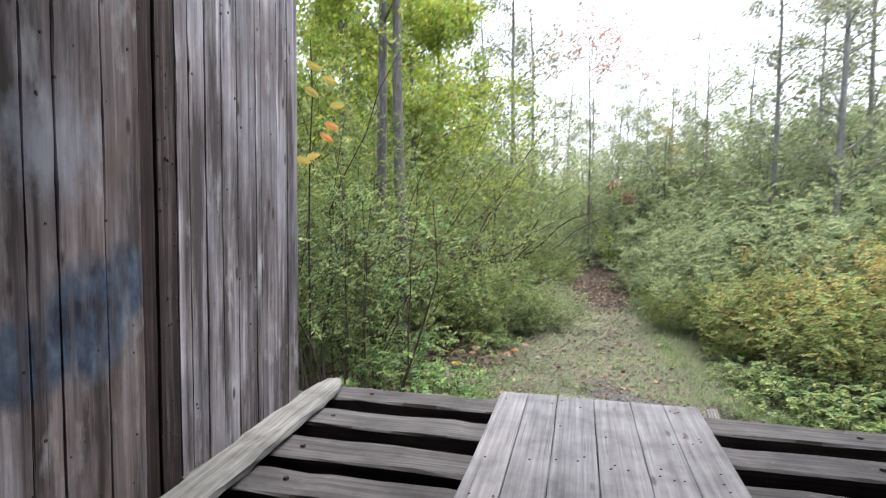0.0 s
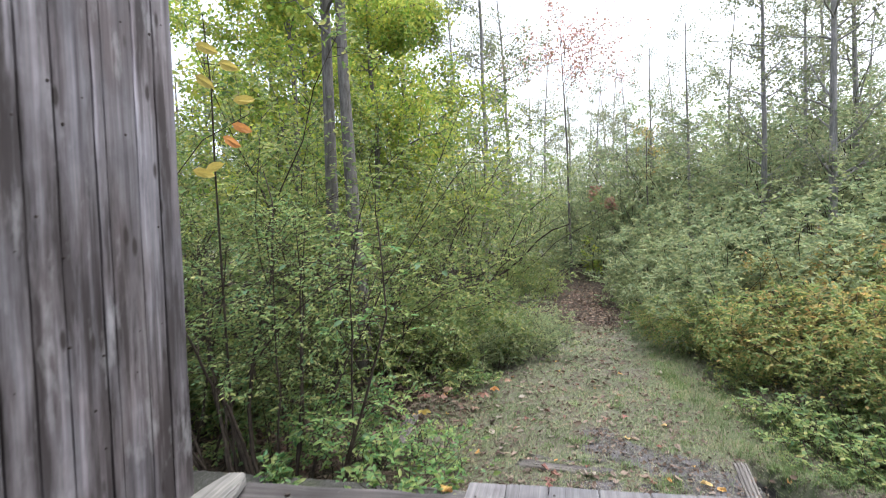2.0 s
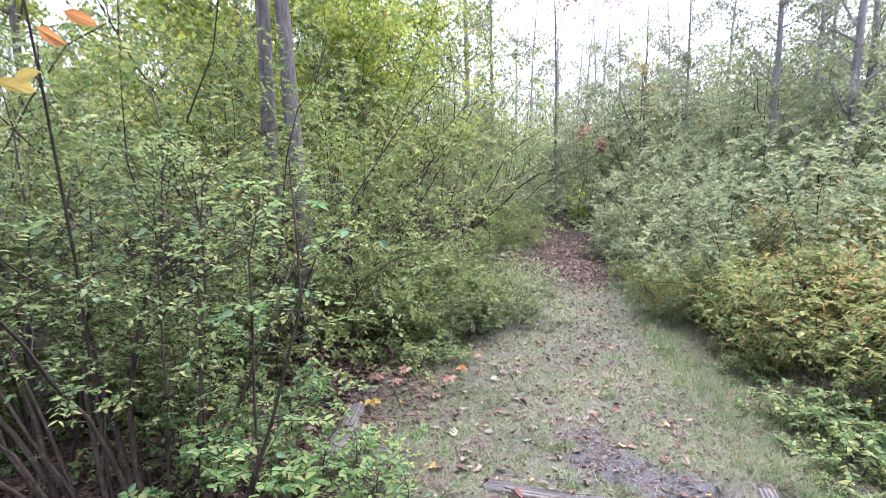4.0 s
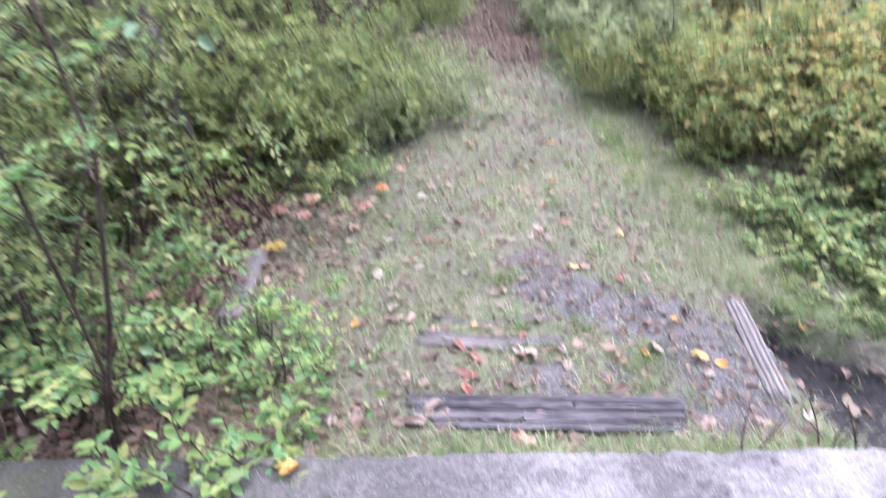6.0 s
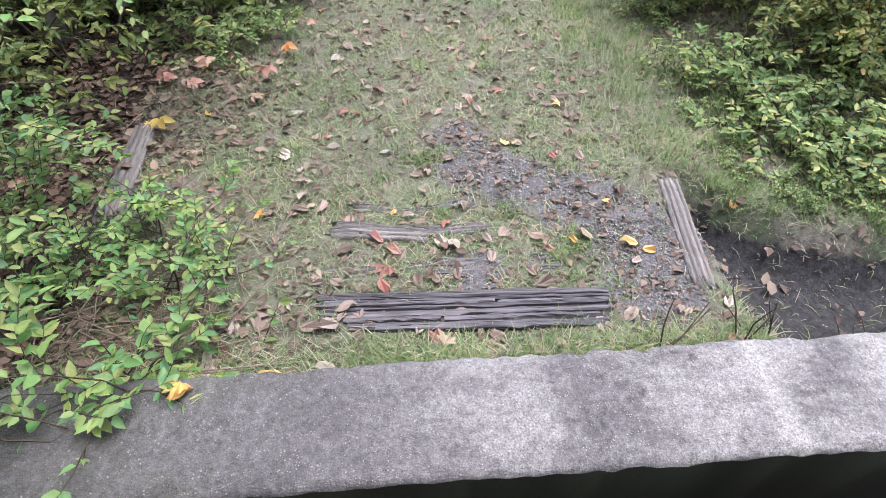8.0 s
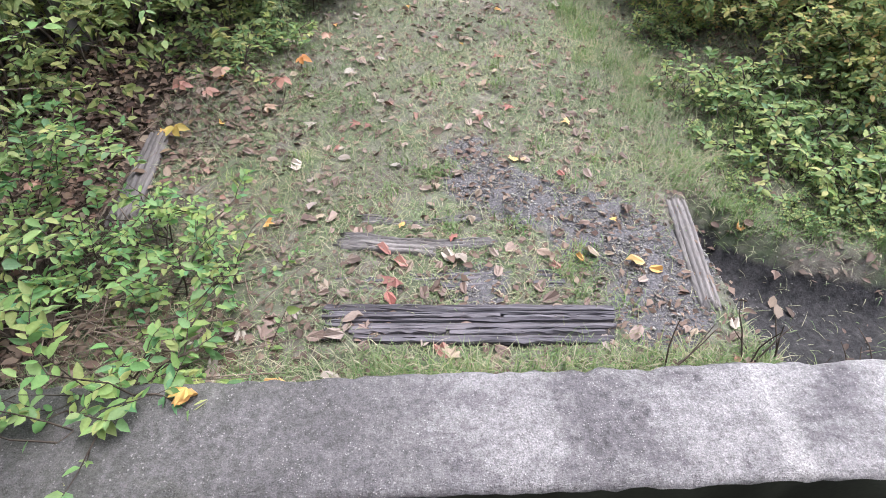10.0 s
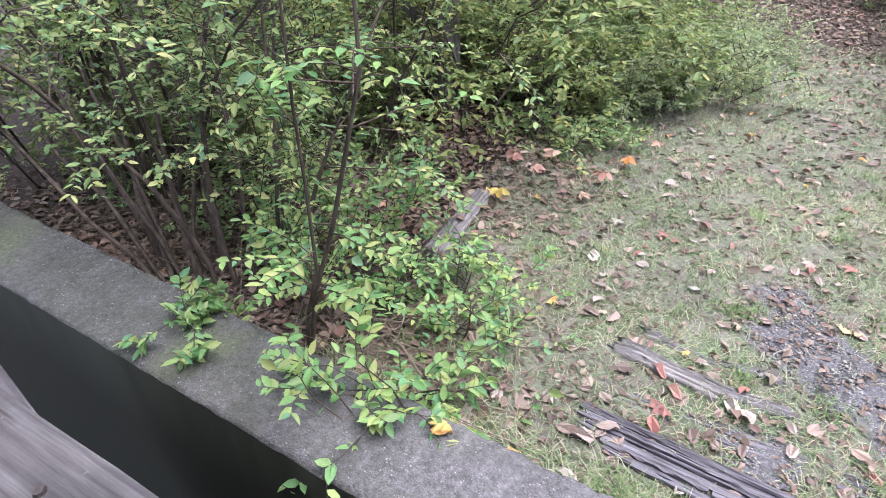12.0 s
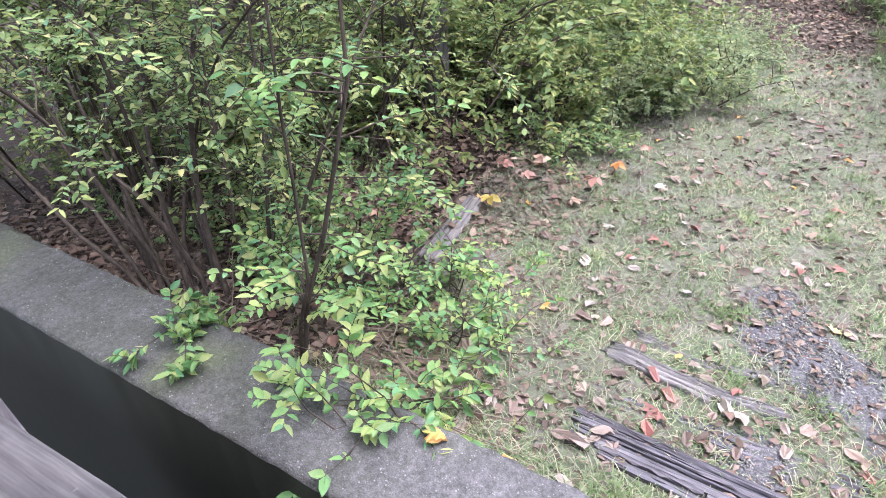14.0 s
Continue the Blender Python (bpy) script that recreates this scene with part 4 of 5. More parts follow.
def branchy_sapling():
    """Two long dark stems from one foot, side boughs with light sprays and a few broad bluish leaves."""
    rng = np.random.default_rng(44)
    x0, y0 = -1.84, 5.24
    thing = tagged(new("sapling"), "slender two-stemmed sapling with broad bluish leaves at the concrete edge", "sapling")
    z0 = on_ground(x0, y0)
    ends = []
    for path, r in ((((0, 0, -0.05), (0.05, 0.02, 0.3), (0.12, 0.06, 0.56), (0.1, 0.1, 0.95), (0.13, 0.08, 1.35), (0.1, 0.14, 1.75), (0.16, 0.2, 2.1)), 0.011),
                    (((0.02, 0.0, -0.05), (0.09, 0.05, 0.42), (0.2, 0.12, 0.8), (0.3, 0.14, 1.15), (0.4, 0.16, 1.5), (0.36, 0.22, 1.9), (0.3, 0.3, 2.3)), 0.0135)):
        p = np.array(path)
        mesh_part("stem", tubes_mesh("stem", [(p, np.linspace(r, r * 0.4, len(p)))], 7), M_STEM, thing)
        ends.append(p)
    spray_t, pos, way = [], [], []
    big_p, big_w = [], []
    for p in ends:
        for k in range(22):
            t = rng.uniform(0.7, len(p) - 1.01)
            i = int(t)
            q = p[i] + (p[i + 1] - p[i]) * (t - i)
            a = rng.uniform(0, 2 * np.pi)
            d = unit(np.array([np.cos(a), np.sin(a) * 0.8, rng.uniform(0.1, 0.7)]))
            ln = rng.uniform(0.25, 0.55)
            b = [q]
            for _ in range(5):
                d = unit(d + rng.normal(0, 0.14, 3) + np.array([0, 0, -0.06]))
                b.append(b[-1] + d * ln / 5)
            b = np.array(b)
            spray_t.append((b, np.linspace(0.0045, 0.0015, 6)))
            if k % 6 == 0:
                big_p.append(b[-1]), big_w.append(d + np.array([0, 0, -0.5]))
                big_p.append(b[3]), big_w.append(np.cross(d, (0, 0, 1.0)) + np.array([0, 0, -0.3]))
                continue
            m = 13
            u = np.linspace(0.25, 1.0, m) * 5
            ii = np.minimum(u.astype(int), 4)
            f = (u - ii)[:, None]
            pos.append(b[ii] * (1 - f) + b[ii + 1] * f)
            side = unit(np.cross(d, np.array([0, 0, 1.0])))
            way.append(d * 0.6 + side * np.where(np.arange(m) % 2, 1.0, -1.0)[:, None] * 0.85 + rng.normal(0, 0.15, (m, 3)))
    tagged(mesh_part("twig_spray", tubes_mesh("twig_spray", spray_t, 4), M_STEM, thing), kind="stuff")
    pos, way = np.concatenate(pos), np.concatenate(way)
    n = len(pos)
    ln = 0.062 * rng.uniform(0.65, 1.2, n)
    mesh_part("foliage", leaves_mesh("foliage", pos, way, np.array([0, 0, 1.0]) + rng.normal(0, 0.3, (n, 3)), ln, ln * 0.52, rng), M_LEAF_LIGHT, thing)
    for q, d in zip(big_p, big_w):
        ln = np.array([rng.uniform(0.06, 0.09)])
        mesh_part("leaf", leaves_mesh("leaf", q[None], d[None], np.array([[rng.normal(0, 0.4), -0.6, 0.8]]), ln, ln * 0.72, rng), M_LEAF_BIG, thing, "broad bluish-green leaf")
    thing.matrix_basis = pose(x0, y0, z0)


branchy_sapling()
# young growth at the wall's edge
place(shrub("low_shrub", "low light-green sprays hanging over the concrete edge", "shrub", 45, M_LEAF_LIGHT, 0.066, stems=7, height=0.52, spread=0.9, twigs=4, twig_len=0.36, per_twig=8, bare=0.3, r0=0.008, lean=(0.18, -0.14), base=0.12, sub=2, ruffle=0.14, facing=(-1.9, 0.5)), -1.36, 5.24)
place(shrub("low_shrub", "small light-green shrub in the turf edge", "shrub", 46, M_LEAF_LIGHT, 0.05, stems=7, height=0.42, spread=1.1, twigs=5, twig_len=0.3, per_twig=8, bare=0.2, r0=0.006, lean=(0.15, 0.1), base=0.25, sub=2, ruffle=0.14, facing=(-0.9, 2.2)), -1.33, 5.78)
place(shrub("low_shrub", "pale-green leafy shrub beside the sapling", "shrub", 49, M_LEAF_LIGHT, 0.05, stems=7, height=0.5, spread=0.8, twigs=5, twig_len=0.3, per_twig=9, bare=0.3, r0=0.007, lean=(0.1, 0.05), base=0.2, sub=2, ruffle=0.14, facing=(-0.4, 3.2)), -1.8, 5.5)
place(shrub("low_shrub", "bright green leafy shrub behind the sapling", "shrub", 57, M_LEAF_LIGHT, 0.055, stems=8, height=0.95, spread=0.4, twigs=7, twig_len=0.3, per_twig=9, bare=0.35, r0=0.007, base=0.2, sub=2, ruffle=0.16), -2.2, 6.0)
place(shrub("low_shrub", "fresh green shrub among the bare stems", "shrub", 58, M_LEAF_NEAR, 0.05, stems=8, height=1.25, spread=0.35, twigs=7, twig_len=0.32, per_twig=9, bare=0.35, r0=0.008, base=0.2, sub=2, ruffle=0.16), -2.85, 6.25)
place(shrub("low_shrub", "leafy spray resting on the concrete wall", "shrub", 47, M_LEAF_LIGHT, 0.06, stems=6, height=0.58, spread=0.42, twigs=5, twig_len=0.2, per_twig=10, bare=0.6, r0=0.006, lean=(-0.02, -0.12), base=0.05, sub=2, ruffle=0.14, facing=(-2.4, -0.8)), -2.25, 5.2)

# undergrowth and bushes along the west side of the path
under = place(shrub("undergrowth_shrub", "dense low green shrub at the path's edge", "shrub", 51, M_LEAF_MID, 0.07, stems=9, height=1.15, spread=0.9, twigs=11, twig_len=0.4, per_twig=9, bare=0.1, r0=0.008, base=0.35, sub=3, thick="main", group="west undergrowth"), -1.85, 8.9)
for x, y, a, s in ((-3.7, 7.0, 30, 0.7), (-4.7, 6.5, 110, 0.8), (-2.7, 9.3, 70, 1.15), (-1.35, 9.8, 150, 0.85), (-3.2, 8.3, 210, 1.1), (-2.2, 10.6, 300, 1.2), (-1.05, 11.2, 20, 0.8), (-4.3, 7.6, 120, 1.1), (-0.9, 16.2, 190, 0.9), (-1.6, 12.0, 40, 0.9), (-1.2, 18.2, 10, 1.0), (-1.6, 20.5, 80, 1.1)):
    again(under, x, y, a, s)
tall = place(shrub("tall_bush", "tall arching bush with fine olive-green leaves", "bush", 52, M_LEAF_MID, 0.07, stems=11, height=4.6, spread=0.65, wob=0.2, twigs=16, twig_len=0.85, per_twig=10, bare=0.2, r0=0.017, base=0.4, thick="main", group="tall bushes"), -3.0, 9.6)
for x, y, a, s in ((-2.6, 8.3, 60, 0.72), (-3.15, 7.35, 170, 0.8), (-4.4, 8.6, 130, 1.05), (-5.6, 7.2, 40, 1.0), (-3.4, 11.8, 200, 1.1), (-4.2, 12.0, 300, 1.15), (-6.4, 9.8, 80, 1.15), (-3.3, 15.0, 20, 1.0), (-3.8, 15.6, 160, 1.15), (-7.2, 12.5, 260, 1.2), (-5.4, 5.9, 220, 0.95), (-2.0, 18.0, 330, 1.1), (-8.5, 8.0, 10, 1.2)):
    again(tall, x, y, a, s)

place(shrub("arching_bush", "half-bare bush of arching dark branches beside the path", "bush", 55, M_LEAF_MID, 0.06, stems=12, height=4.2, spread=0.95, twigs=11, twig_len=0.9, per_twig=5, bare=0.2, r0=0.036, base=0.25, wob=0.2, lean=(0.0, 0.0), thick="main"), -2.15, 12.8)
pale_low = place(shrub("undergrowth_shrub", "low pale-green shrub with fine leaves at the path's edge", "shrub", 56, M_LEAF_COOL, 0.05, stems=10, height=0.85, spread=0.9, twigs=10, twig_len=0.36, per_twig=10, bare=0.1, r0=0.007, base=0.35, sub=3, thick="main", group="west undergrowth"), -0.75, 9.95)
for x, y, a, s in ((-1.1, 9.35, 40, 0.8), (-0.55, 10.7, 100, 0.75), (-0.45, 11.6, 160, 0.7), (-0.6, 17.2, 340, 0.8)):
    again(pale_low, x, y, a, s)

# bank of shrubs east of the path
bank = place(shrub("bank_shrub", "dense bank shrub with green and yellowing leaves", "shrub", 61, M_LEAF_TURN, 0.068, stems=10, height=1.25, spread=0.85, twigs=11, twig_len=0.42, per_twig=9, bare=0.1, r0=0.008, base=0.4, thick="main", group="bank shrubs"), 3.0, 8.2)
for x, y, a, s in ((2.95, 7.8, 290, 0.6), (3.9, 5.9, 20, 0.6), (2.8, 7.4, 300, 0.45), (3.2, 7.2, 100, 0.7), (2.3, 8.6, 200, 0.5), (2.1, 9.4, 260, 0.55), (1.95, 10.3, 330, 0.6), (1.8, 11.2, 40, 0.55), (2.5, 10.1, 75, 0.8), (1.75, 12.2, 110, 0.5), (3.9, 7.3, 60, 1.0), (2.75, 9.5, 140, 0.95), (4.9, 8.6, 200, 1.15), (3.7, 9.3, 260, 1.1), (5.7, 7.4, 320, 1.2), (3.5, 6.6, 20, 0.5), (4.6, 6.3, 170, 0.8), (6.6, 9.2, 90, 1.3), (5.6, 10.2, 10, 1.2)):
    again(bank, x, y, a, s)
cool = place(shrub("bank_shrub", "leafy grey-green shrub on the bank", "shrub", 62, M_LEAF_COOL, 0.085, simple=True, thick=False, stems=10, height=1.7, spread=0.8, wob=0.17, twigs=10, twig_len=0.45, per_twig=9, bare=0.1, r0=0.009, base=0.4, group="bank shrubs"), 2.7, 11.0)
for x, y, a, s in ((3.8, 10.8, 60, 1.1), (2.1, 12.4, 120, 0.8), (1.85, 13.4, 170, 0.6), (1.9, 15.3, 10, 0.7), (1.8, 17.3, 60, 0.75), (2.9, 12.9, 30, 1.0), (4.9, 11.9, 180, 1.3), (3.6, 12.8, 240, 1.2), (2.3, 14.6, 300, 1.05), (3.4, 14.9, 15, 1.3), (4.8, 14.2, 75, 1.45), (6.3, 12.2, 135, 1.4), (2.1, 16.8, 195, 1.1), (3.2, 17.3, 255, 1.4), (6.4, 15.2, 315, 1.6), (7.8, 11.0, 35, 1.5), (2.0, 19.4, 95, 1.0), (8.3, 14.0, 155, 1.7), (4.6, 17.4, 215, 1.6), (3.0, 20.0, 50, 1.5), (1.7, 22.0, 20, 1.2), (-0.9, 20.5, 100, 1.1), (-0.9, 23.0, 140, 1.2), (0.1, 25.2, 200, 0.9)):
    again(cool, x, y, a, s)
autumn = place(shrub("bank_shrub", "thin bank shrub with yellow and orange autumn leaves", "shrub", 64, M_LEAF_AUTUMN, 0.062, stems=9, height=1.3, spread=0.8, twigs=7, twig_len=0.42, per_twig=8, bare=0.3, r0=0.009, base=0.35, wob=0.16, thick="main", group="bank shrubs"), 4.3, 8.4)
for x, y, a, s in ((4.8, 9.4, 50, 1.1), (3.55, 8.5, 120, 0.9), (5.3, 7.9, 200, 1.1), (3.3, 10.3, 280, 0.9), (4.1, 7.6, 10, 0.7), (2.6, 8.9, 160, 0.6), (4.2, 11.6, 240, 1.2)):
    again(autumn, x, y, a, s)
high = place(shrub("thicket_bush", "tall pale-green thicket bush", "bush", 63, M_LEAF_COOL, 0.11, simple=True, stems=9, height=4.6, spread=0.5, wob=0.18, twigs=16, twig_len=0.75, per_twig=9, bare=0.15, r0=0.02, base=0.5, thick=False, group="thicket bushes"), 5.6, 17.0)
for x, y, a, s in ((4.0, 25.5, 35, 1.4), (6.2, 24.0, 85, 1.45), (8.3, 25.5, 145, 1.5), (10.3, 24.0, 205, 1.5), (12.4, 26.0, 265, 1.5), (14.6, 24.5, 325, 1.5), (5.2, 29.0, 15, 1.5), (9.5, 29.5, 75, 1.6), (3.3, 22.5, 120, 1.1), (16.5, 21.0, 180, 1.5), (13.5, 17.5, 240, 1.4), (0.1, 26.0, 10, 0.5), (1.3, 25.6, 70, 0.8), (-0.6, 26.5, 130, 1.0), (3.4, 25.8, 190, 1.1), (1.9, 31.0, 250, 1.25), (-2.4, 28.0, 310, 1.2), (5.6, 27.5, 50, 1.25), (-4.0, 24.0, 110, 1.2), (10.0, 22.5, 170, 1.3), (7.6, 16.5, 60, 1.1), (4.2, 20.0, 120, 1.0), (6.2, 20.5, 200, 1.15), (9.3, 14.0, 260, 1.1), (9.0, 18.5, 320, 1.25), (2.6, 23.5, 30, 1.0), (4.6, 24.0, 90, 1.15), (0.6, 26.5, 150, 1.0), (-2.8, 21.0, 270, 1.15), (2.2, 28.0, 330, 1.2), (-4.6, 19.0, 45, 1.25), (7.6, 23.5, 105, 1.3), (11.5, 17.0, 165, 1.3), (11.0, 12.0, 225, 1.2), (-6.8, 16.5, 345, 1.3), (12.5, 22.0, 75, 1.4), (-9.5, 13.0, 135, 1.3), (-7.6, 21.0, 195, 1.4)):
    again(high, x, y, a, s)

# trees
place(tree("maple_tree", "grey maple trunk rising above the bushes", 71, 11, 0.115, M_LEAF_MAPLE, 0.12, limbs=12, first=0.45, reach=2.4, clumps=6, per=16), -3.3, 8.6)
place(tree("maple_tree", "grey maple trunk with yellow-green leaves", 72, 10, 0.12, M_LEAF_MAPLE, 0.12, limbs=12, first=0.45, reach=2.2, clumps=6, per=16, lean=(0.015, 0)), -2.86, 8.5)
gold = place(tree("maple_tree", "broad yellow-green maple in early autumn colour", 73, 9.5, 0.13, M_LEAF_MAPLE, 0.13, limbs=36, first=0.2, reach=3.4, clumps=9, per=50, group="yellow-green maples"), -7.0, 15.5)
for x, y, a, s in ((-4.4, 14.0, 100, 0.85), (-4.7, 17.6, 150, 1.05), (-5.4, 11.8, 30, 0.85), (-9.5, 18.0, 200, 1.15), (-11.5, 13.0, 300, 1.05), (-7.0, 22.0, 50, 1.2)):
    again(gold, x, y, a, s)
thin = place(tree("thin_tree", "slender bare-limbed tree with sparse leaves", 74, 12, 0.1, M_LEAF_THIN, 0.095, limbs=34, first=0.15, reach=2.3, clumps=7, per=20, bark=M_BARK_HAZED, group="slender trees"), 6.1, 15.3)
for x, y, a, s in ((2.7, 24.5, 70, 0.65), (4.4, 21.5, 190, 0.7), (1.7, 28.0, 300, 0.7), (7.0, 19.0, 15, 0.8), (5.0, 16.3, 40, 0.85), (-2.4, 19.0, 80, 1.1), (-2.0, 23.0, 120, 1.0), (8.8, 20.0, 160, 1.1), (3.9, 26.0, 200, 0.75), (11.5, 16.0, 240, 1.1), (7.2, 27.0, 280, 0.85), (-0.8, 31.0, 320, 0.9), (14.0, 21.0, 20, 1.2), (10.5, 26.0, 60, 1.0), (5.8, 31.0, 100, 0.8), (-4.6, 26.0, 140, 1.1), (13.0, 13.5, 180, 1.0), (17.0, 25.0, 220, 1.1), (1.8, 36.0, 310, 0.8), (15.0, 32.0, 250, 1.0), (-10.0, 27.0, 10, 1.2), (0.6, 34.0, 35, 0.75), (2.6, 33.0, 140, 0.8), (-1.8, 37.0, 230, 0.95), (3.6, 40.0, 280, 1.0), (0.8, 43.0, 75, 1.05)):
    again(thin, x, y, a, s)
place(tree("red_maple", "small maple with thin red crown", 75, 9.3, 0.06, M_LEAF_RED, 0.11, limbs=24, first=0.7, reach=4.6, clumps=7, per=14), 0.35, 22.5)
place(tree("small_tree", "small tree with orange-brown leaves", 76, 5.2, 0.05, M_LEAF_AUTUMN, 0.09, limbs=10, first=0.6, reach=1.0, clumps=4, per=7), 2.9, 20.5)
place(shrub("yellow_sapling", "small bright yellow-green sapling beside the path", "sapling", 77, M_LEAF_MAPLE, 0.11, stems=3, height=1.3, spread=0.3, twigs=7, twig_len=0.35, per_twig=6, bare=0.3, r0=0.008), 1.05, 20.5)
place(shrub("red_sapling", "small sapling with red autumn leaves", "sapling", 78, M_LEAF_RED, 0.11, stems=2, height=3.5, spread=0.1, twigs=7, twig_len=0.25, per_twig=6, bare=0.88, r0=0.01), 1.1, 19.5)


# far woods that close the view
def far_woods():
    rng = np.random.default_rng(80)
    tubes, pos, way = [], [], []
    for k in range(150):
        a = rng.uniform(-1.25, 1.25)
        d = rng.uniform(34, 75)
        x, y = d * math.sin(a), d * math.cos(a) + 4
        h = rng.uniform(7, 12) * (1.25 if x < -6 else 0.85)
        z = on_ground(x, y)
        r = rng.uniform(0.07, 0.17)
        tubes.append((np.array([[x, y, z - 0.2], [x + rng.normal(0, 0.2), y, z + h * 0.5], [x + rng.normal(0, 0.4), y, z + h]]), np.array([r, r * 0.7, r * 0.2])))
        m = 300
        c = np.array([x, y, z + h * 0.62])
        q = rng.normal(0, 1, (m, 3)) * np.array([1.5, 1.5, h * 0.2])
        pos.append(c + q)
        m2 = 240
        q = rng.normal(0, 1, (m2, 3)) * np.array([2.2, 1.8, 0.8])
        pos.append(np.array([x, y, z + 1.2]) + q)
        way.append(rng.normal(0, 1, (m + m2, 3)))
    thing = tagged(new("far_woods"), "far autumn woods of slender trees and brush", "woods", kind="stuff")
    mesh_part("trunk_stand", tubes_mesh("trunk_stand", tubes, 5), M_BARK, thing)
    pos, way = np.concatenate(pos), np.concatenate(way)
    n = len(pos)
    ln = rng.uniform(0.12, 0.3, n)
    mesh_part("canopy", leaves_mesh("canopy", pos, way, np.array([0, 0, 1.0]) + rng.normal(0, 0.7, (n, 3)), ln, ln * 0.65, rng, True), M_LEAF_COOL, thing)


far_woods()


# ---------------------------------------------------------------- large hanging leaves at the portal
def lobed(name, lobes, length, seed, curl=0.12):
    """A leaf blade of several lobes round its stalk, curled."""
    rng = np.random.default_rng(seed)
    out = []
    for k in range(lobes):
        a = (k - (lobes - 1) / 2) * (2.3 / max(1, lobes - 1) if lobes > 1 else 0)
        r = length * (1 - 0.25 * abs(a)) * rng.uniform(0.9, 1.1)
        if lobes > 1:
            if k:
                am = a - 1.15 / (lobes - 1)
                out.append((am, length * 0.58))
            out.append((a, r))
        else:
            w = rng.uniform(0.26, 0.36)
            out = [(-0.9, length * w), (-0.5, length * 0.62), (-0.24, length * 0.85), (0, length), (0.24, length * 0.85), (0.5, length * 0.62), (0.9, length * w)]
    bm = bmesh.new()
    c = bm.verts.new((0, 0, 0))
    vs = [bm.verts.new((r * math.sin(a), r * math.cos(a), curl * length * (rng.uniform(0.3, 1.3) * (r / length) ** 2 * (1 if abs(a) > 0.2 else -0.4)))) for a, r in out]
    for p, q in zip(vs, vs[1:]):
        bm.faces.new((c, q, p))
    me = bpy.data.meshes.new(name)
    bm.to_mesh(me)
    bm.free()
    return me


def hanging_branch():
    thing = tagged(new("leafy_branch"), "thin branch with large yellow and orange leaves by the wall end", "branch")
    rng = np.random.default_rng(90)
    pts = np.array([[-2.95, 5.5, -0.75], [-2.92, 5.4, 1.0], [-2.8, 5.2, 2.0], [-2.66, 5.0, 2.6], [-2.6, 4.85, 3.1]])
    mesh_part("stem", tubes_mesh("stem", [(pts, np.linspace(0.012, 0.004, 5))], 6), M_STEM, thing)
    yel = lobed("leaf", 1, 0.17, 1, 0.1)
    for vert in yel.vertices:
        vert.co.x *= 0.72
    for x, y, z, col in ((-2.58, 4.72, 2.84, 0), (-2.45, 4.8, 2.72, 0), (-2.6, 4.73, 2.62, 0), (-2.46, 4.97, 2.48, 0), (-2.66, 5.25, 2.37, 1), (-2.58, 5.0, 2.22, 1), (-2.72, 4.97, 1.97, 0), (-2.86, 5.0, 1.98, 0)):
        me = yel.copy()
        ob = mesh_part("leaf", me, M_LEAF_ORANGE if col else M_LEAF_YELLOW, thing)
        ob.matrix_basis = pose(x, y, z, rng.uniform(60, 85), rng.uniform(70, 135), rng.uniform(-25, 25))
        i = int(np.argmin(np.abs(pts[:, 2] - z)))
        st = np.array([pts[i], (pts[i] + np.array([x, y, z])) / 2 + np.array([0, 0, 0.06]), [x, y, z]])
        mesh_part("stalk", tubes_mesh("stalk", [(st, np.array([0.003, 0.0025, 0.0015]))], 4), M_STEM, thing)


hanging_branch()


# ---------------------------------------------------------------- creeper with five-fingered pink leaves
def creeper(x, y, lift, mat, seed):
    rng = np.random.default_rng(seed)
    thing = tagged(new("creeper_plant"), "creeper with five-fingered pinkish autumn leaves on a thin stalk", "plant", "creeper plants")
    z = on_ground(x, y)
    st = np.array([[0, 0, -0.02], [rng.normal(0, 0.03), rng.normal(0, 0.03), lift * 0.6], [0.02, 0, lift]])
    mesh_part("stalk", tubes_mesh("stalk", [(st, np.array([0.004, 0.003, 0.002]))], 5), M_TWIG, thing)
    a = np.linspace(-1.9, 1.9, 5) + rng.uniform(0, 6)
    way = np.stack([np.cos(a), np.sin(a), np.full(5, -0.15)], -1)
    ln = rng.uniform(0.07, 0.12) * np.array([0.7, 0.95, 1.1, 0.95, 0.7])
    nor = np.tile(np.array([[0, -0.4, 1.0]]) + rng.normal(0, 0.4, (1, 3)), (5, 1)) + rng.normal(0, 0.18, (5, 3))
    mesh_part("leaf", leaves_mesh("leaf", np.tile(st[-1:], (5, 1)), way, nor, ln, ln * 0.6, rng), mat, thing)
    thing.matrix_basis = pose(x, y, z)


# small green weeds on the bank and under the bushes
weed = place(shrub("weed_plant", "small leafy green weed in the turf", "plant", 48, M_LEAF_NEAR, 0.045, stems=9, height=0.32, spread=0.9, twigs=4, twig_len=0.16, per_twig=8, bare=0.1, r0=0.0045, base=0.12, sub=1, group="weeds"), 2.25, 6.35)
rngw = np.random.default_rng(49)
for x, y in ((2.6, 6.15), (2.5, 6.65), (3.0, 5.95), (2.95, 6.45), (3.45, 5.65), (2.1, 6.8), (2.3, 7.2), (2.75, 7.0), (1.95, 7.4), (3.4, 6.2), (3.8, 5.5), (2.0, 8.3), (-3.9, 7.1), (-3.4, 6.1), (-4.3, 6.0), (-1.5, 8.1), (-2.75, 5.95), (-3.0, 7.6), (-1.3, 8.5)):
    again(weed, x, y, rngw.uniform(0, 360), rngw.uniform(0.8, 1.5))


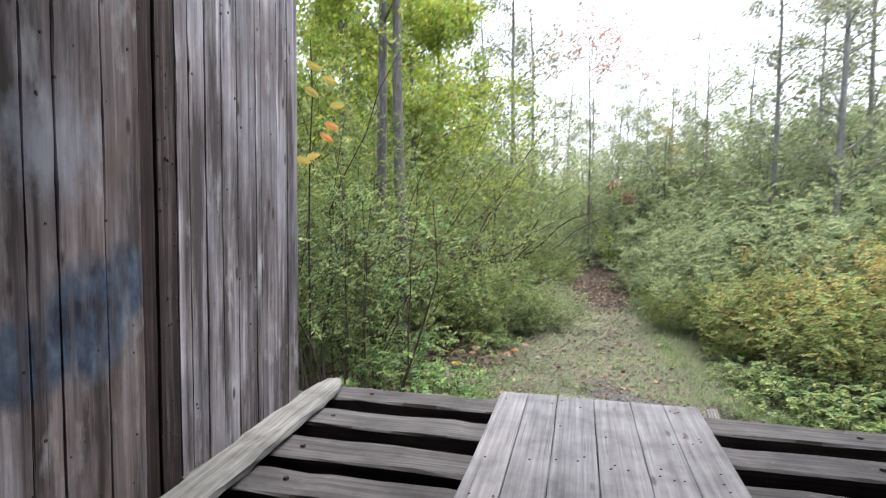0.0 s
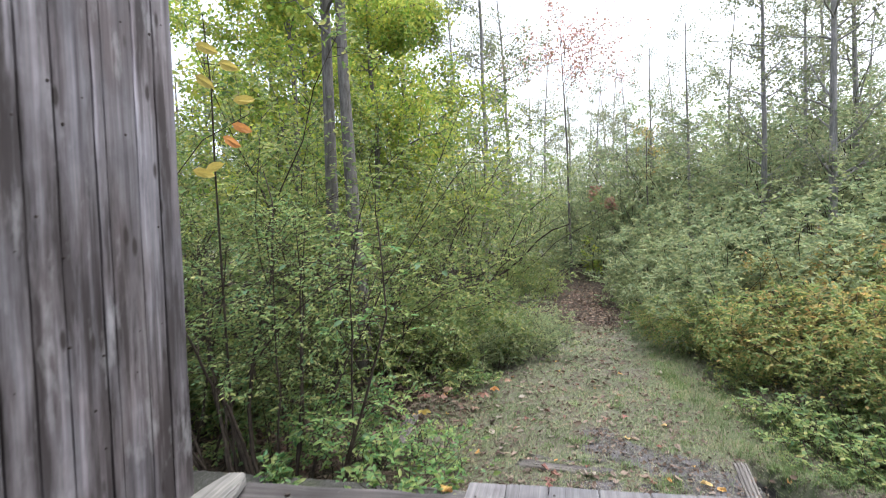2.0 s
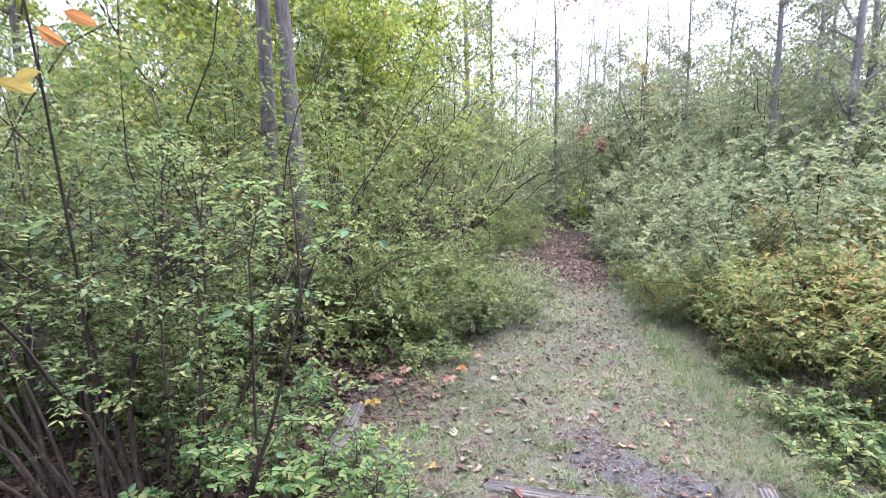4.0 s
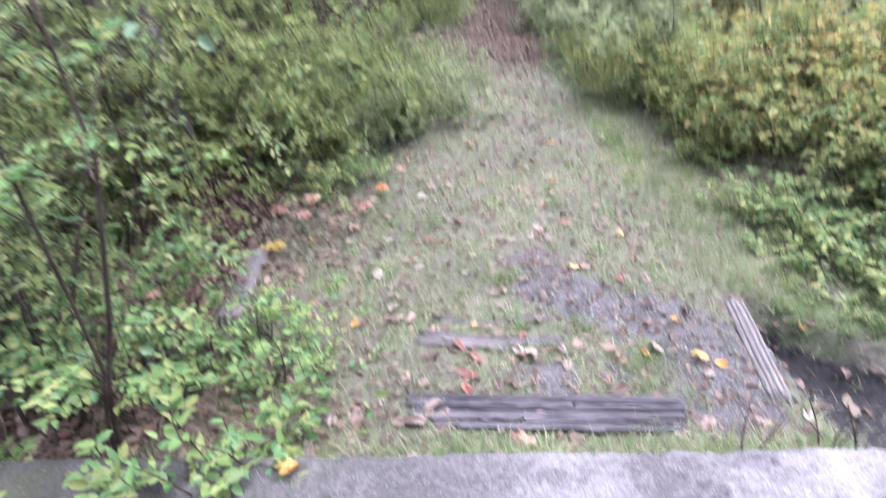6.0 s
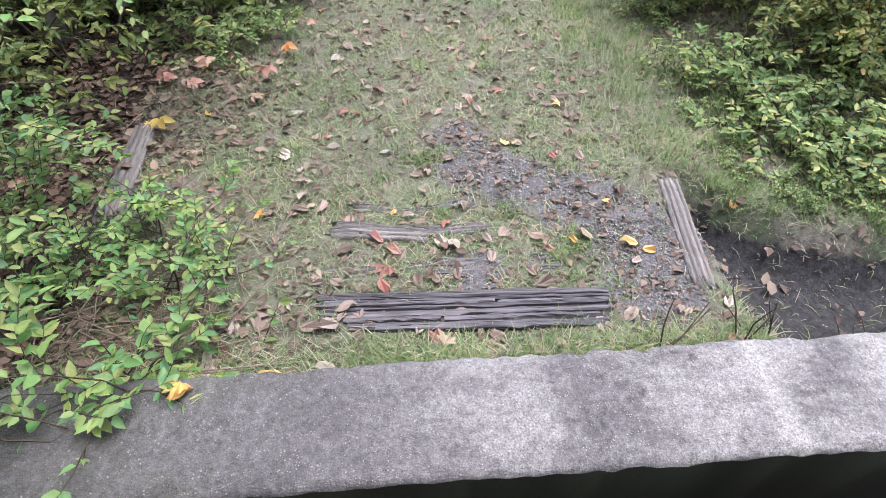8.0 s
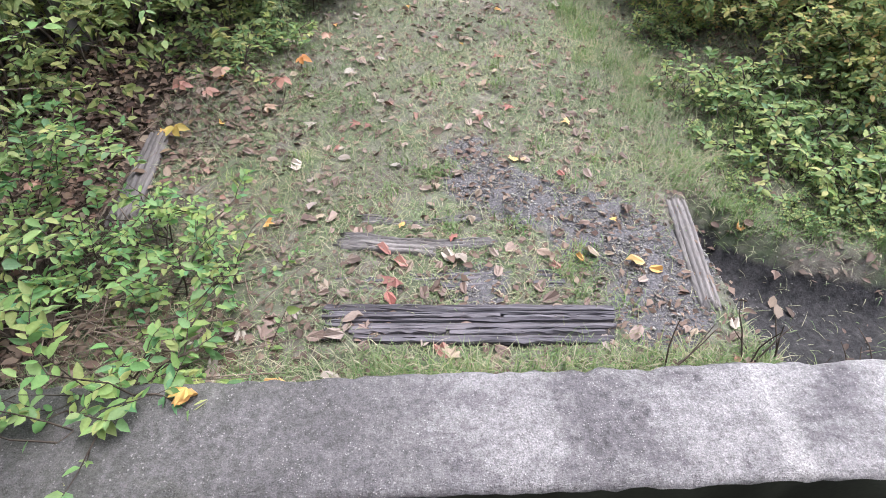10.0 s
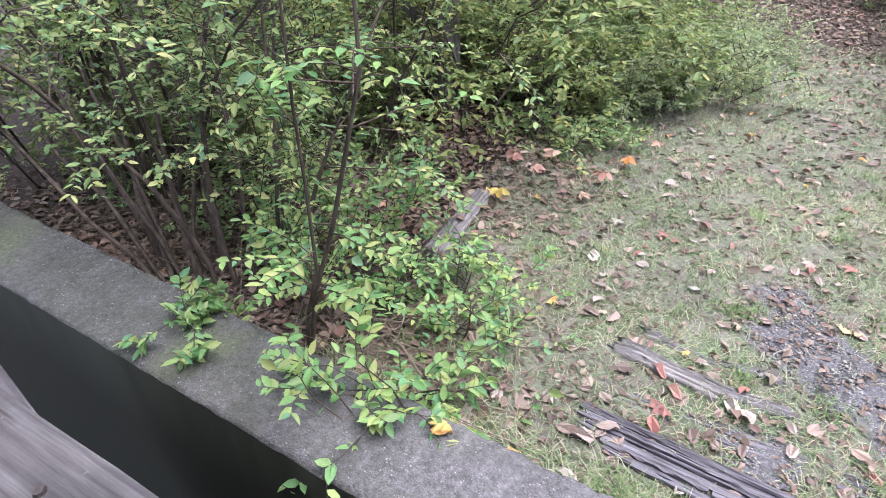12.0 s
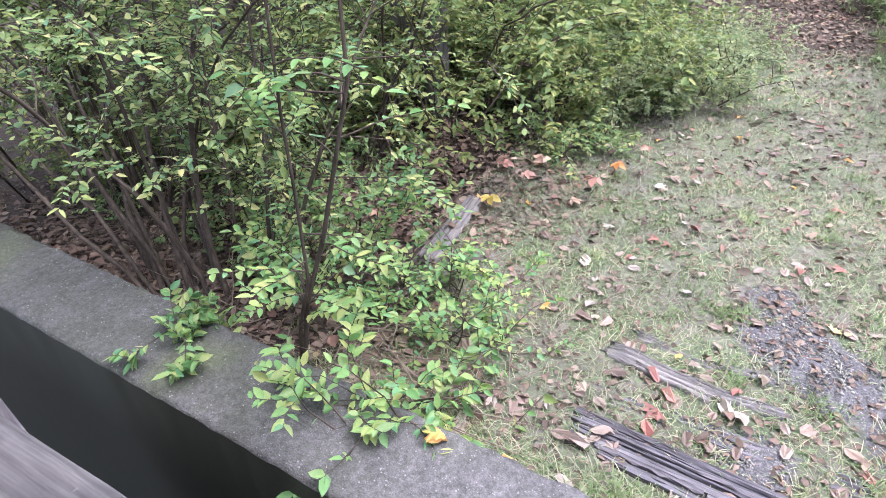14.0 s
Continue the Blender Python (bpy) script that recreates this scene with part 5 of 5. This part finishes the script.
for x, y in ((1.85, 7.0), (2.35, 7.5), (3.2, 6.5), (3.3, 6.0), (2.6, 7.5), (2.9, 7.15), (2.0, 6.7), (2.3, 6.5), (2.7, 6.3), (2.2, 6.95), (2.5, 7.1), (2.05, 7.3), (3.0, 6.2), (2.75, 6.75), (1.9, 6.3), (2.05, 6.15), (2.25, 6.05), (2.48, 5.98), (1.82, 6.5), (2.7, 5.98), (2.3, 6.2), (2.55, 6.12), (2.9, 5.95)):
    again(weed, x, y, rngw.uniform(0, 360), rngw.uniform(0.35, 0.55))


for k, (x, y, lift, mat) in enumerate(((-1.5, 7.42, 0.15, M_CREEPER), (-1.44, 7.68, 0.16, M_CREEPER), (-1.02, 7.56, 0.17, M_CREEPER), (-1.1, 7.36, 0.06, M_CREEPER), (-2.38, 6.68, 0.14, M_CREEPER), (-1.3, 8.4, 0.14, M_LEAF_YELLOW), (-0.95, 8.0, 0.1, M_LEAF_ORANGE), (-1.62, 7.05, 0.1, M_LEAF_YELLOW), (-1.75, 7.6, 0.08, M_CREEPER), (-0.8, 8.5, 0.07, M_CREEPER))):
    creeper(x, y, lift, mat, 200 + k)


# ---------------------------------------------------------------- grass, stones, litter
def grass():
    rng = np.random.default_rng(120)
    P = []
    for n, x0, x1, y0, y1 in ((104000, -1.9, 3.2, 5.12, 8.4), (70000, -1.9, 2.8, 8.4, 12.5), (12000, -1.6, 2.6, 12.5, 24)):
        P.append(np.stack([rng.uniform(x0, x1, n), rng.uniform(y0, y1, n)], -1))
    P = np.concatenate(P)
    x, y = P[:, 0], P[:, 1]
    g, d, u = bare_masks(x, y)
    patch = 0.5 + 0.5 * wavy(x * 2.2, y * 2.2, 3.0)
    edge = np.exp(-((y - 5.2) / 0.12) ** 2) + np.exp(-((x - 1.55 + 0 * y) / 0.3) ** 2) * (y > 6.4)
    keep = rng.uniform(0, 1, len(x)) < (0.25 + 0.6 * patch + 0.6 * edge) * (1 - 0.93 * g) * (1 - 0.95 * d) * (1 - 0.85 * u)
    sleepers = ((np.abs(y - 5.485) < 0.1) & (x > -0.4) & (x < 0.85)) | ((np.abs(x - 1.45) < 0.1) & (y > 5.5) & (y < 6.4)) | ((np.abs(x + 1.75) < 0.12) & (y > 6.2) & (y < 7.15))
    keep &= ~(sleepers & (rng.uniform(0, 1, len(x)) < 0.93))
    x, y, edge = x[keep], y[keep], edge[keep]
    n = len(x)
    pos = np.stack([x, y, ground_z(x, y) - 0.005], -1)
    a = rng.uniform(0, 2 * np.pi, n)
    tilt = rng.uniform(0.4, 4.0, n)
    way = np.stack([np.cos(a) * tilt, np.sin(a) * tilt, np.ones(n)], -1)
    ln = rng.uniform(0.035, 0.125, n) * (1 + 0.6 * edge) * np.clip(1 + (y - 8) * 0.05, 1, 1.6)
    w = rng.uniform(0.002, 0.0042, n) * np.clip(1 + (y - 8) * 0.12, 1, 2.4)
    way = unit(way)
    side = unit(np.cross(way, np.array([0, 0, 1.0])) + 1e-5)
    mid = pos + way * (ln * 0.55)[:, None]
    tip = pos + way * ln[:, None] + np.array([0, 0, -1.0]) * (ln * rng.uniform(0.05, 0.45, n))[:, None]
    s = side * w[:, None] / 2
    V = np.stack([pos - s, pos + s, mid + s, mid - s, tip + s * 0.15, tip - s * 0.15], 1).reshape(-1, 3)
    b = (np.arange(n) * 6)[:, None]
    F = np.concatenate([b + np.array([[0, 1, 2, 3]]), b + np.array([[3, 2, 4, 5]])])
    tagged(mesh_part("grass", raw_mesh("grass", V, F), M_GRASS), "thin green and straw-coloured turf grass", "grass", kind="stuff")


grass()


def tall_grass():
    """Lusher tufts along the track's margins, the ditch and the wall."""
    rng = np.random.default_rng(125)
    cx, cy = [], []
    for n, fx, fy, sx, sy in ((60, lambda t: 1.62 - 0.25 * t, lambda t: 6.5 + 3.2 * t, 0.12, 0.1), (32, lambda t: 1.55 + 1.4 * t, lambda t: ditch_rim(1.55 + 1.4 * t) + 0.2, 0.07, 0.05), (50, lambda t: -0.3 + 2.2 * t, lambda t: 5.2 + 0 * t, 0.1, 0.04), (60, lambda t: -1.25 + 0.6 * t, lambda t: 8.0 + 5.0 * t, 0.16, 0.1), (6, lambda t: 0.5 + 0.5 * t, lambda t: 6.15 - 0.5 * t, 0.1, 0.1), (40, lambda t: -1.5 + 3.2 * t, lambda t: 5.6 + 2.5 * t, 0.8, 0.8), (40, lambda t: 1.6 - 0.2 * t, lambda t: 9.7 + 6 * t, 0.2, 0.2), (110, lambda t: 2.0 + 0.9 * t, lambda t: 7.7 - 1.4 * t, 0.3, 0.35)):
        t = rng.uniform(0, 1, n)
        cx.append(fx(t) + rng.normal(0, sx, n))
        cy.append(np.maximum(5.16, fy(t) + rng.normal(0, sy, n)))
    cx, cy = np.concatenate(cx), np.concatenate(cy)
    per = 70
    x = (cx[:, None] + rng.normal(0, 0.045, (len(cx), per))).ravel()
    y = np.maximum(5.14, (cy[:, None] + rng.normal(0, 0.045, (len(cx), per))).ravel())
    n = len(x)
    pos = np.stack([x, y, ground_z(x, y) - 0.005], -1)
    a = rng.uniform(0, 2 * np.pi, n)
    tilt = rng.uniform(0.1, 1.6, n)
    way = unit(np.stack([np.cos(a) * tilt, np.sin(a) * tilt, np.ones(n)], -1))
    ln = rng.uniform(0.035, 0.115, n) * np.clip(1 + (y - 7.5) * 0.14, 1, 1.8)
    w = rng.uniform(0.002, 0.0045, n) * np.clip(1 + (y - 8) * 0.12, 1, 2)
    side = unit(np.cross(way, np.array([0, 0, 1.0])) + 1e-5)
    mid = pos + way * (ln * 0.55)[:, None]
    tip = pos + way * ln[:, None] + np.array([0, 0, -1.0]) * (ln * rng.uniform(0.05, 0.45, n))[:, None]
    s = side * w[:, None] / 2
    V = np.stack([pos - s, pos + s, mid + s, mid - s, tip + s * 0.15, tip - s * 0.15], 1).reshape(-1, 3)
    b = (np.arange(n) * 6)[:, None]
    F = np.concatenate([b + np.array([[0, 1, 2, 3]]), b + np.array([[3, 2, 4, 5]])])
    tagged(mesh_part("grass_tufts", raw_mesh("grass_tufts", V, F), M_TUFT), "lush green grass tufts along the track's margins", "grass", kind="stuff")


M_TUFT = leaf_material("tuft_grass_blade", [(0.07, 0.15, 0.035), (0.11, 0.2, 0.05), (0.16, 0.23, 0.065), (0.22, 0.25, 0.1), (0.09, 0.17, 0.04)], glow=0.35)
tall_grass()


def stones():
    rng = np.random.default_rng(130)
    base = np.array([(1, 0, 0), (-1, 0, 0), (0, 1, 0), (0, -1, 0), (0, 0, 1), (0, 0, -1)], float)
    tri = np.array([(0, 2, 4), (2, 1, 4), (1, 3, 4), (3, 0, 4), (2, 0, 5), (1, 2, 5), (3, 1, 5), (0, 3, 5)])
    pts = []
    for cx, cy, r in GRAVEL:
        m = int(4200 * r)
        pts.append(np.stack([rng.normal(cx, r * 0.55, m), rng.normal(cy, r * 0.55, m)], -1))
    pts.append(np.stack([rng.uniform(1.6, 3.2, 500), rng.uniform(5.15, 6.0, 500)], -1))
    pts = np.concatenate(pts)
    pts = pts[(pts[:, 1] > 5.13)]
    n = len(pts)
    size = rng.uniform(0.0025, 0.0075, n) * np.where(rng.uniform(0, 1, n) < 0.05, 2.0, 1.0)
    c = np.stack([pts[:, 0], pts[:, 1], ground_z(pts[:, 0], pts[:, 1]) + size * 0.3], -1)
    V = c[:, None] + base[None] * (size[:, None, None] * rng.uniform(0.6, 1.3, (n, 6, 1))) * np.array([1, 1, 0.65])
    F = (np.arange(n) * 6)[:, None, None] + tri[None]
    tagged(mesh_part("gravel", raw_mesh("gravel", V.reshape(-1, 3), F.reshape(-1, 3)), M_STONE), "grey crushed-stone gravel scattered in bare patches", "gravel", kind="stuff")


stones()


def litter():
    rng = np.random.default_rng(140)
    P = []
    for n, cx, cy, sx, sy in ((9000, -2.95, 7.1, 0.6, 0.85), (4000, -3.4, 5.5, 1.0, 0.25), (700, -1.5, 7.5, 0.3, 0.6), (3000, 0.6, 15.0, 0.5, 3.2), (60, 1.9, 5.9, 0.5, 0.5), (500, 0.2, 7.2, 0.9, 1.2), (500, -1.3, 5.35, 0.35, 0.16), (1500, 3.0, 7.3, 0.9, 0.7)):
        P.append(np.stack([rng.normal(cx, sx, n), rng.normal(cy, sy, n)], -1))
    P = np.concatenate(P)
    P = P[P[:, 1] > 5.14]
    n = len(P)
    pos = np.stack([P[:, 0], P[:, 1], ground_z(P[:, 0], P[:, 1]) + rng.uniform(0.004, 0.022, n)], -1)
    a = rng.uniform(0, 2 * np.pi, n)
    way = np.stack([np.cos(a), np.sin(a), rng.normal(0, 0.25, n)], -1)
    ln = rng.uniform(0.025, 0.075, n)
    me = leaves_mesh("leaf_litter", pos, way, np.array([0, 0, 1.0]) + rng.normal(0, 0.35, (n, 3)), ln, ln * rng.uniform(0.4, 0.75, n), rng)
    tagged(mesh_part("leaf_litter", me, M_LITTER), "brown dead leaf litter under the bushes and on the track", "leaf litter", kind="stuff")


litter()


def curled_leaves():
    """Larger dead leaves, too many to count, thick in the hollow, on the track and along its margins."""
    rng = np.random.default_rng(142)
    P = []
    for n, cx, cy, sx, sy in ((1500, -2.85, 7.2, 0.5, 0.8), (90, -1.5, 8.0, 0.25, 0.6), (70, 0.1, 8.2, 0.8, 1.0), (800, 0.6, 14.8, 0.45, 2.2), (600, -0.8, 14.2, 0.6, 1.1), (300, -3.2, 5.45, 0.8, 0.2), (160, 2.6, 7.6, 0.6, 0.9), (60, 0.6, 10.4, 0.6, 0.9)):
        P.append(np.stack([rng.normal(cx, sx, n), rng.normal(cy, sy, n)], -1))
    P = np.concatenate(P)
    P = P[P[:, 1] > 5.16]
    n = len(P)
    a = rng.uniform(0, 2 * np.pi, n)
    pos = np.stack([P[:, 0], P[:, 1], ground_z(P[:, 0], P[:, 1]) + rng.uniform(0.012, 0.035, n)], -1)
    way = np.stack([np.cos(a), np.sin(a), rng.normal(0, 0.22, n)], -1)
    ln = rng.uniform(0.04, 0.095, n)
    me = leaves_mesh("dead_leaves", pos, way, np.array([0, 0, 1.0]) + rng.normal(0, 0.35, (n, 3)), ln, ln * rng.uniform(0.5, 0.85, n), rng)
    tagged(mesh_part("dead_leaves", me, M_LITTER_BIG), "curled brown and tan dead leaves strewn over turf", "leaf litter", kind="stuff")


curled_leaves()


def chaff():
    """Crumbs of dead leaf and straw in the turf."""
    rng = np.random.default_rng(145)
    n = 19000
    x, y = rng.uniform(-1.7, 2.9, n), 5.14 + 5.0 * rng.uniform(0, 1, n) ** 1.2
    g, d, u = bare_masks(x, y)
    keep = rng.uniform(0, 1, n) < (0.35 + 0.65 * (0.5 + 0.5 * wavy(x * 3, y * 3, 7.0))) * (1 - 0.97 * d)
    x, y = x[keep], y[keep]
    n = len(x)
    pos = np.stack([x, y, ground_z(x, y) + rng.uniform(0.004, 0.02, n)], -1)
    a = rng.uniform(0, 2 * np.pi, n)
    way = np.stack([np.cos(a), np.sin(a), rng.normal(0, 0.2, n)], -1)
    ln = rng.uniform(0.012, 0.055, n)
    me = leaves_mesh("turf_chaff", pos, way, np.array([0, 0, 1.0]) + rng.normal(0, 0.4, (n, 3)), ln, ln * rng.uniform(0.15, 0.7, n), rng, True)
    tagged(mesh_part("turf_chaff", me, M_LITTER), "crumbs of dead leaf and straw in the turf", "leaf litter", kind="stuff")


chaff()


def dead_twigs():
    rng = np.random.default_rng(150)
    tubes = []
    for k in range(170):
        x, y = (rng.normal(-3.0, 0.8), rng.uniform(5.2, 7.8)) if k < 120 else (rng.normal(-1.4, 0.3), rng.uniform(5.2, 6.2))
        z = on_ground(x, y)
        a = rng.uniform(0, 2 * np.pi)
        ln = rng.uniform(0.25, 0.9)
        d = np.array([math.cos(a), math.sin(a), rng.uniform(-0.05, 0.45)])
        p = np.array([x, max(y, 5.2), z + 0.02])
        pts = [p]
        for _ in range(4):
            d = unit(d + rng.normal(0, 0.12, 3))
            pts.append(pts[-1] + d * ln / 4)
        pts = np.array(pts)
        pts[:, 1] = np.maximum(pts[:, 1], 5.16)
        tubes.append((pts, np.linspace(0.005, 0.0015, 5)))
    tagged(mesh_part("dead_twigs", tubes_mesh("dead_twigs", tubes, 4), M_TWIG), "tangle of dry dead twigs under the bushes", "twigs", kind="stuff")


dead_twigs()


# ---------------------------------------------------------------- fallen leaves
def fallen_leaves():
    rng = np.random.default_rng(160)
    sets = {}
    for tone, mat in (("dry", M_FALLEN), ("red", M_FALLEN_RED), ("yellow", M_FALLEN_YELLOW)):
        forms = [lobed("fallen_leaf", 1, 0.095, 1 + k, 0.35) for k in range(3)] + [lobed("fallen_leaf", 5, 0.075, 9 + k, 0.3) for k in range(2)]
        for me in forms:
            me.materials.append(mat)
        sets[tone] = forms
    said = {"dry": "dry tan fallen leaf lying on the turf", "red": "red fallen maple leaf lying on the turf", "yellow": "yellow-orange fallen leaf lying flat"}

    def drop(x, y, tone, size, form, z=None):
        ob = new("fallen_leaf", sets[tone][form])
        tagged(ob, said[tone], "leaf", "fallen leaves")
        zz = on_ground(x, y) + 0.022 if z is None else z
        ob.matrix_basis = pose(x, y, zz, rng.uniform(-16, 16), rng.uniform(-16, 16), rng.uniform(0, 360)) @ Matrix.Scale(size, 4)

    for x, y, tone, size, form in ((-0.43, 7.2, "red", 1.1, 3), (-0.35, 7.16, "red", 0.9, 4), (-0.52, 6.6, "dry", 1.0, 0), (0.66, 6.7, "dry", 0.95, 1), (-0.16, 5.77, "red", 1.3, 3), (-0.1, 5.84, "red", 1.1, 0), (-0.2, 5.68, "red", 1.0, 1), (-0.4, 5.5, "dry", 1.1, 2), (-0.38, 5.43, "dry", 1.0, 0), (1.0, 7.15, "yellow", 0.9, 4), (0.98, 7.25, "dry", 1.0, 0), (-0.75, 5.42, "dry", 1.2, 3), (-0.7, 5.5, "dry", 1.0, 4), (-0.55, 5.42, "dry", 1.1, 1), (0.78, 5.4, "dry", 1.2, 2), (0.84, 6.55, "red", 0.7, 1), (0.8, 5.85, "yellow", 0.6, 0), (-0.95, 5.26, "dry", 1.2, 3), (-0.6, 5.2, "yellow", 1.1, 0), (0.08, 5.3, "dry", 1.0, 4), (1.75, 6.1, "yellow", 0.8, 0), (1.9, 5.9, "dry", 0.9, 1), (-1.69, 7.13, "yellow", 1.1, 3), (-1.35, 7.2, "yellow", 0.9, 1)):
        drop(x, y, tone, size, form)
    drop(-0.9, 5.06, "yellow", 1.05, 3, -0.44)
    drop(-0.94, 5.0, "yellow", 1.0, 0, -0.452)
    drop(-0.92, 5.2, "dry", 1.0, 2)
    for k in range(262):
        y = 5.2 + 5.2 * rng.uniform(0, 1) ** 1.3
        x = rng.uniform(-1.6, 1.5) if k % 3 else rng.normal(-0.4, 0.7)
        g, d, u = bare_masks(np.array([x]), np.array([y]))
        tone = rng.choice(["dry"] * 18 + ["red", "yellow"])
        drop(x, y, tone, rng.uniform(0.5, 1.08), int(rng.choice([0, 0, 1, 1, 1, 2, 2, 3])))


fallen_leaves()


def dead_stalks():
    """Bare dark twigs standing behind the concrete edge."""
    rng = np.random.default_rng(170)
    for k, (x, y) in enumerate(((1.35, 5.2), (1.5, 5.22), (1.62, 5.2), (1.95, 5.19), (2.05, 5.2), (0.98, 5.18))):
        tubes = []
        for _ in range(3):
            d = unit(np.array([rng.normal(0.25, 0.5), rng.uniform(0.0, 0.5), 0.9]))
            pts = [np.array([0, 0, -0.03])]
            for _ in range(4):
                d = unit(d + rng.normal(0, 0.15, 3))
                pts.append(pts[-1] + d * rng.uniform(0.06, 0.1))
            pts = np.array(pts)
            pts[:, 1] = np.maximum(pts[:, 1], -0.04)
            tubes.append((pts, np.linspace(0.005, 0.002, 5)))
        thing = tagged(new("dead_stalk"), "bare dark dead stalk standing beside the concrete wall", "plant", "dead stalks")
        for tube in tubes:
            mesh_part("twig", tubes_mesh("twig", [tube], 5), M_STEM, thing)
        thing.matrix_basis = pose(x, y, on_ground(x, y))


dead_stalks()
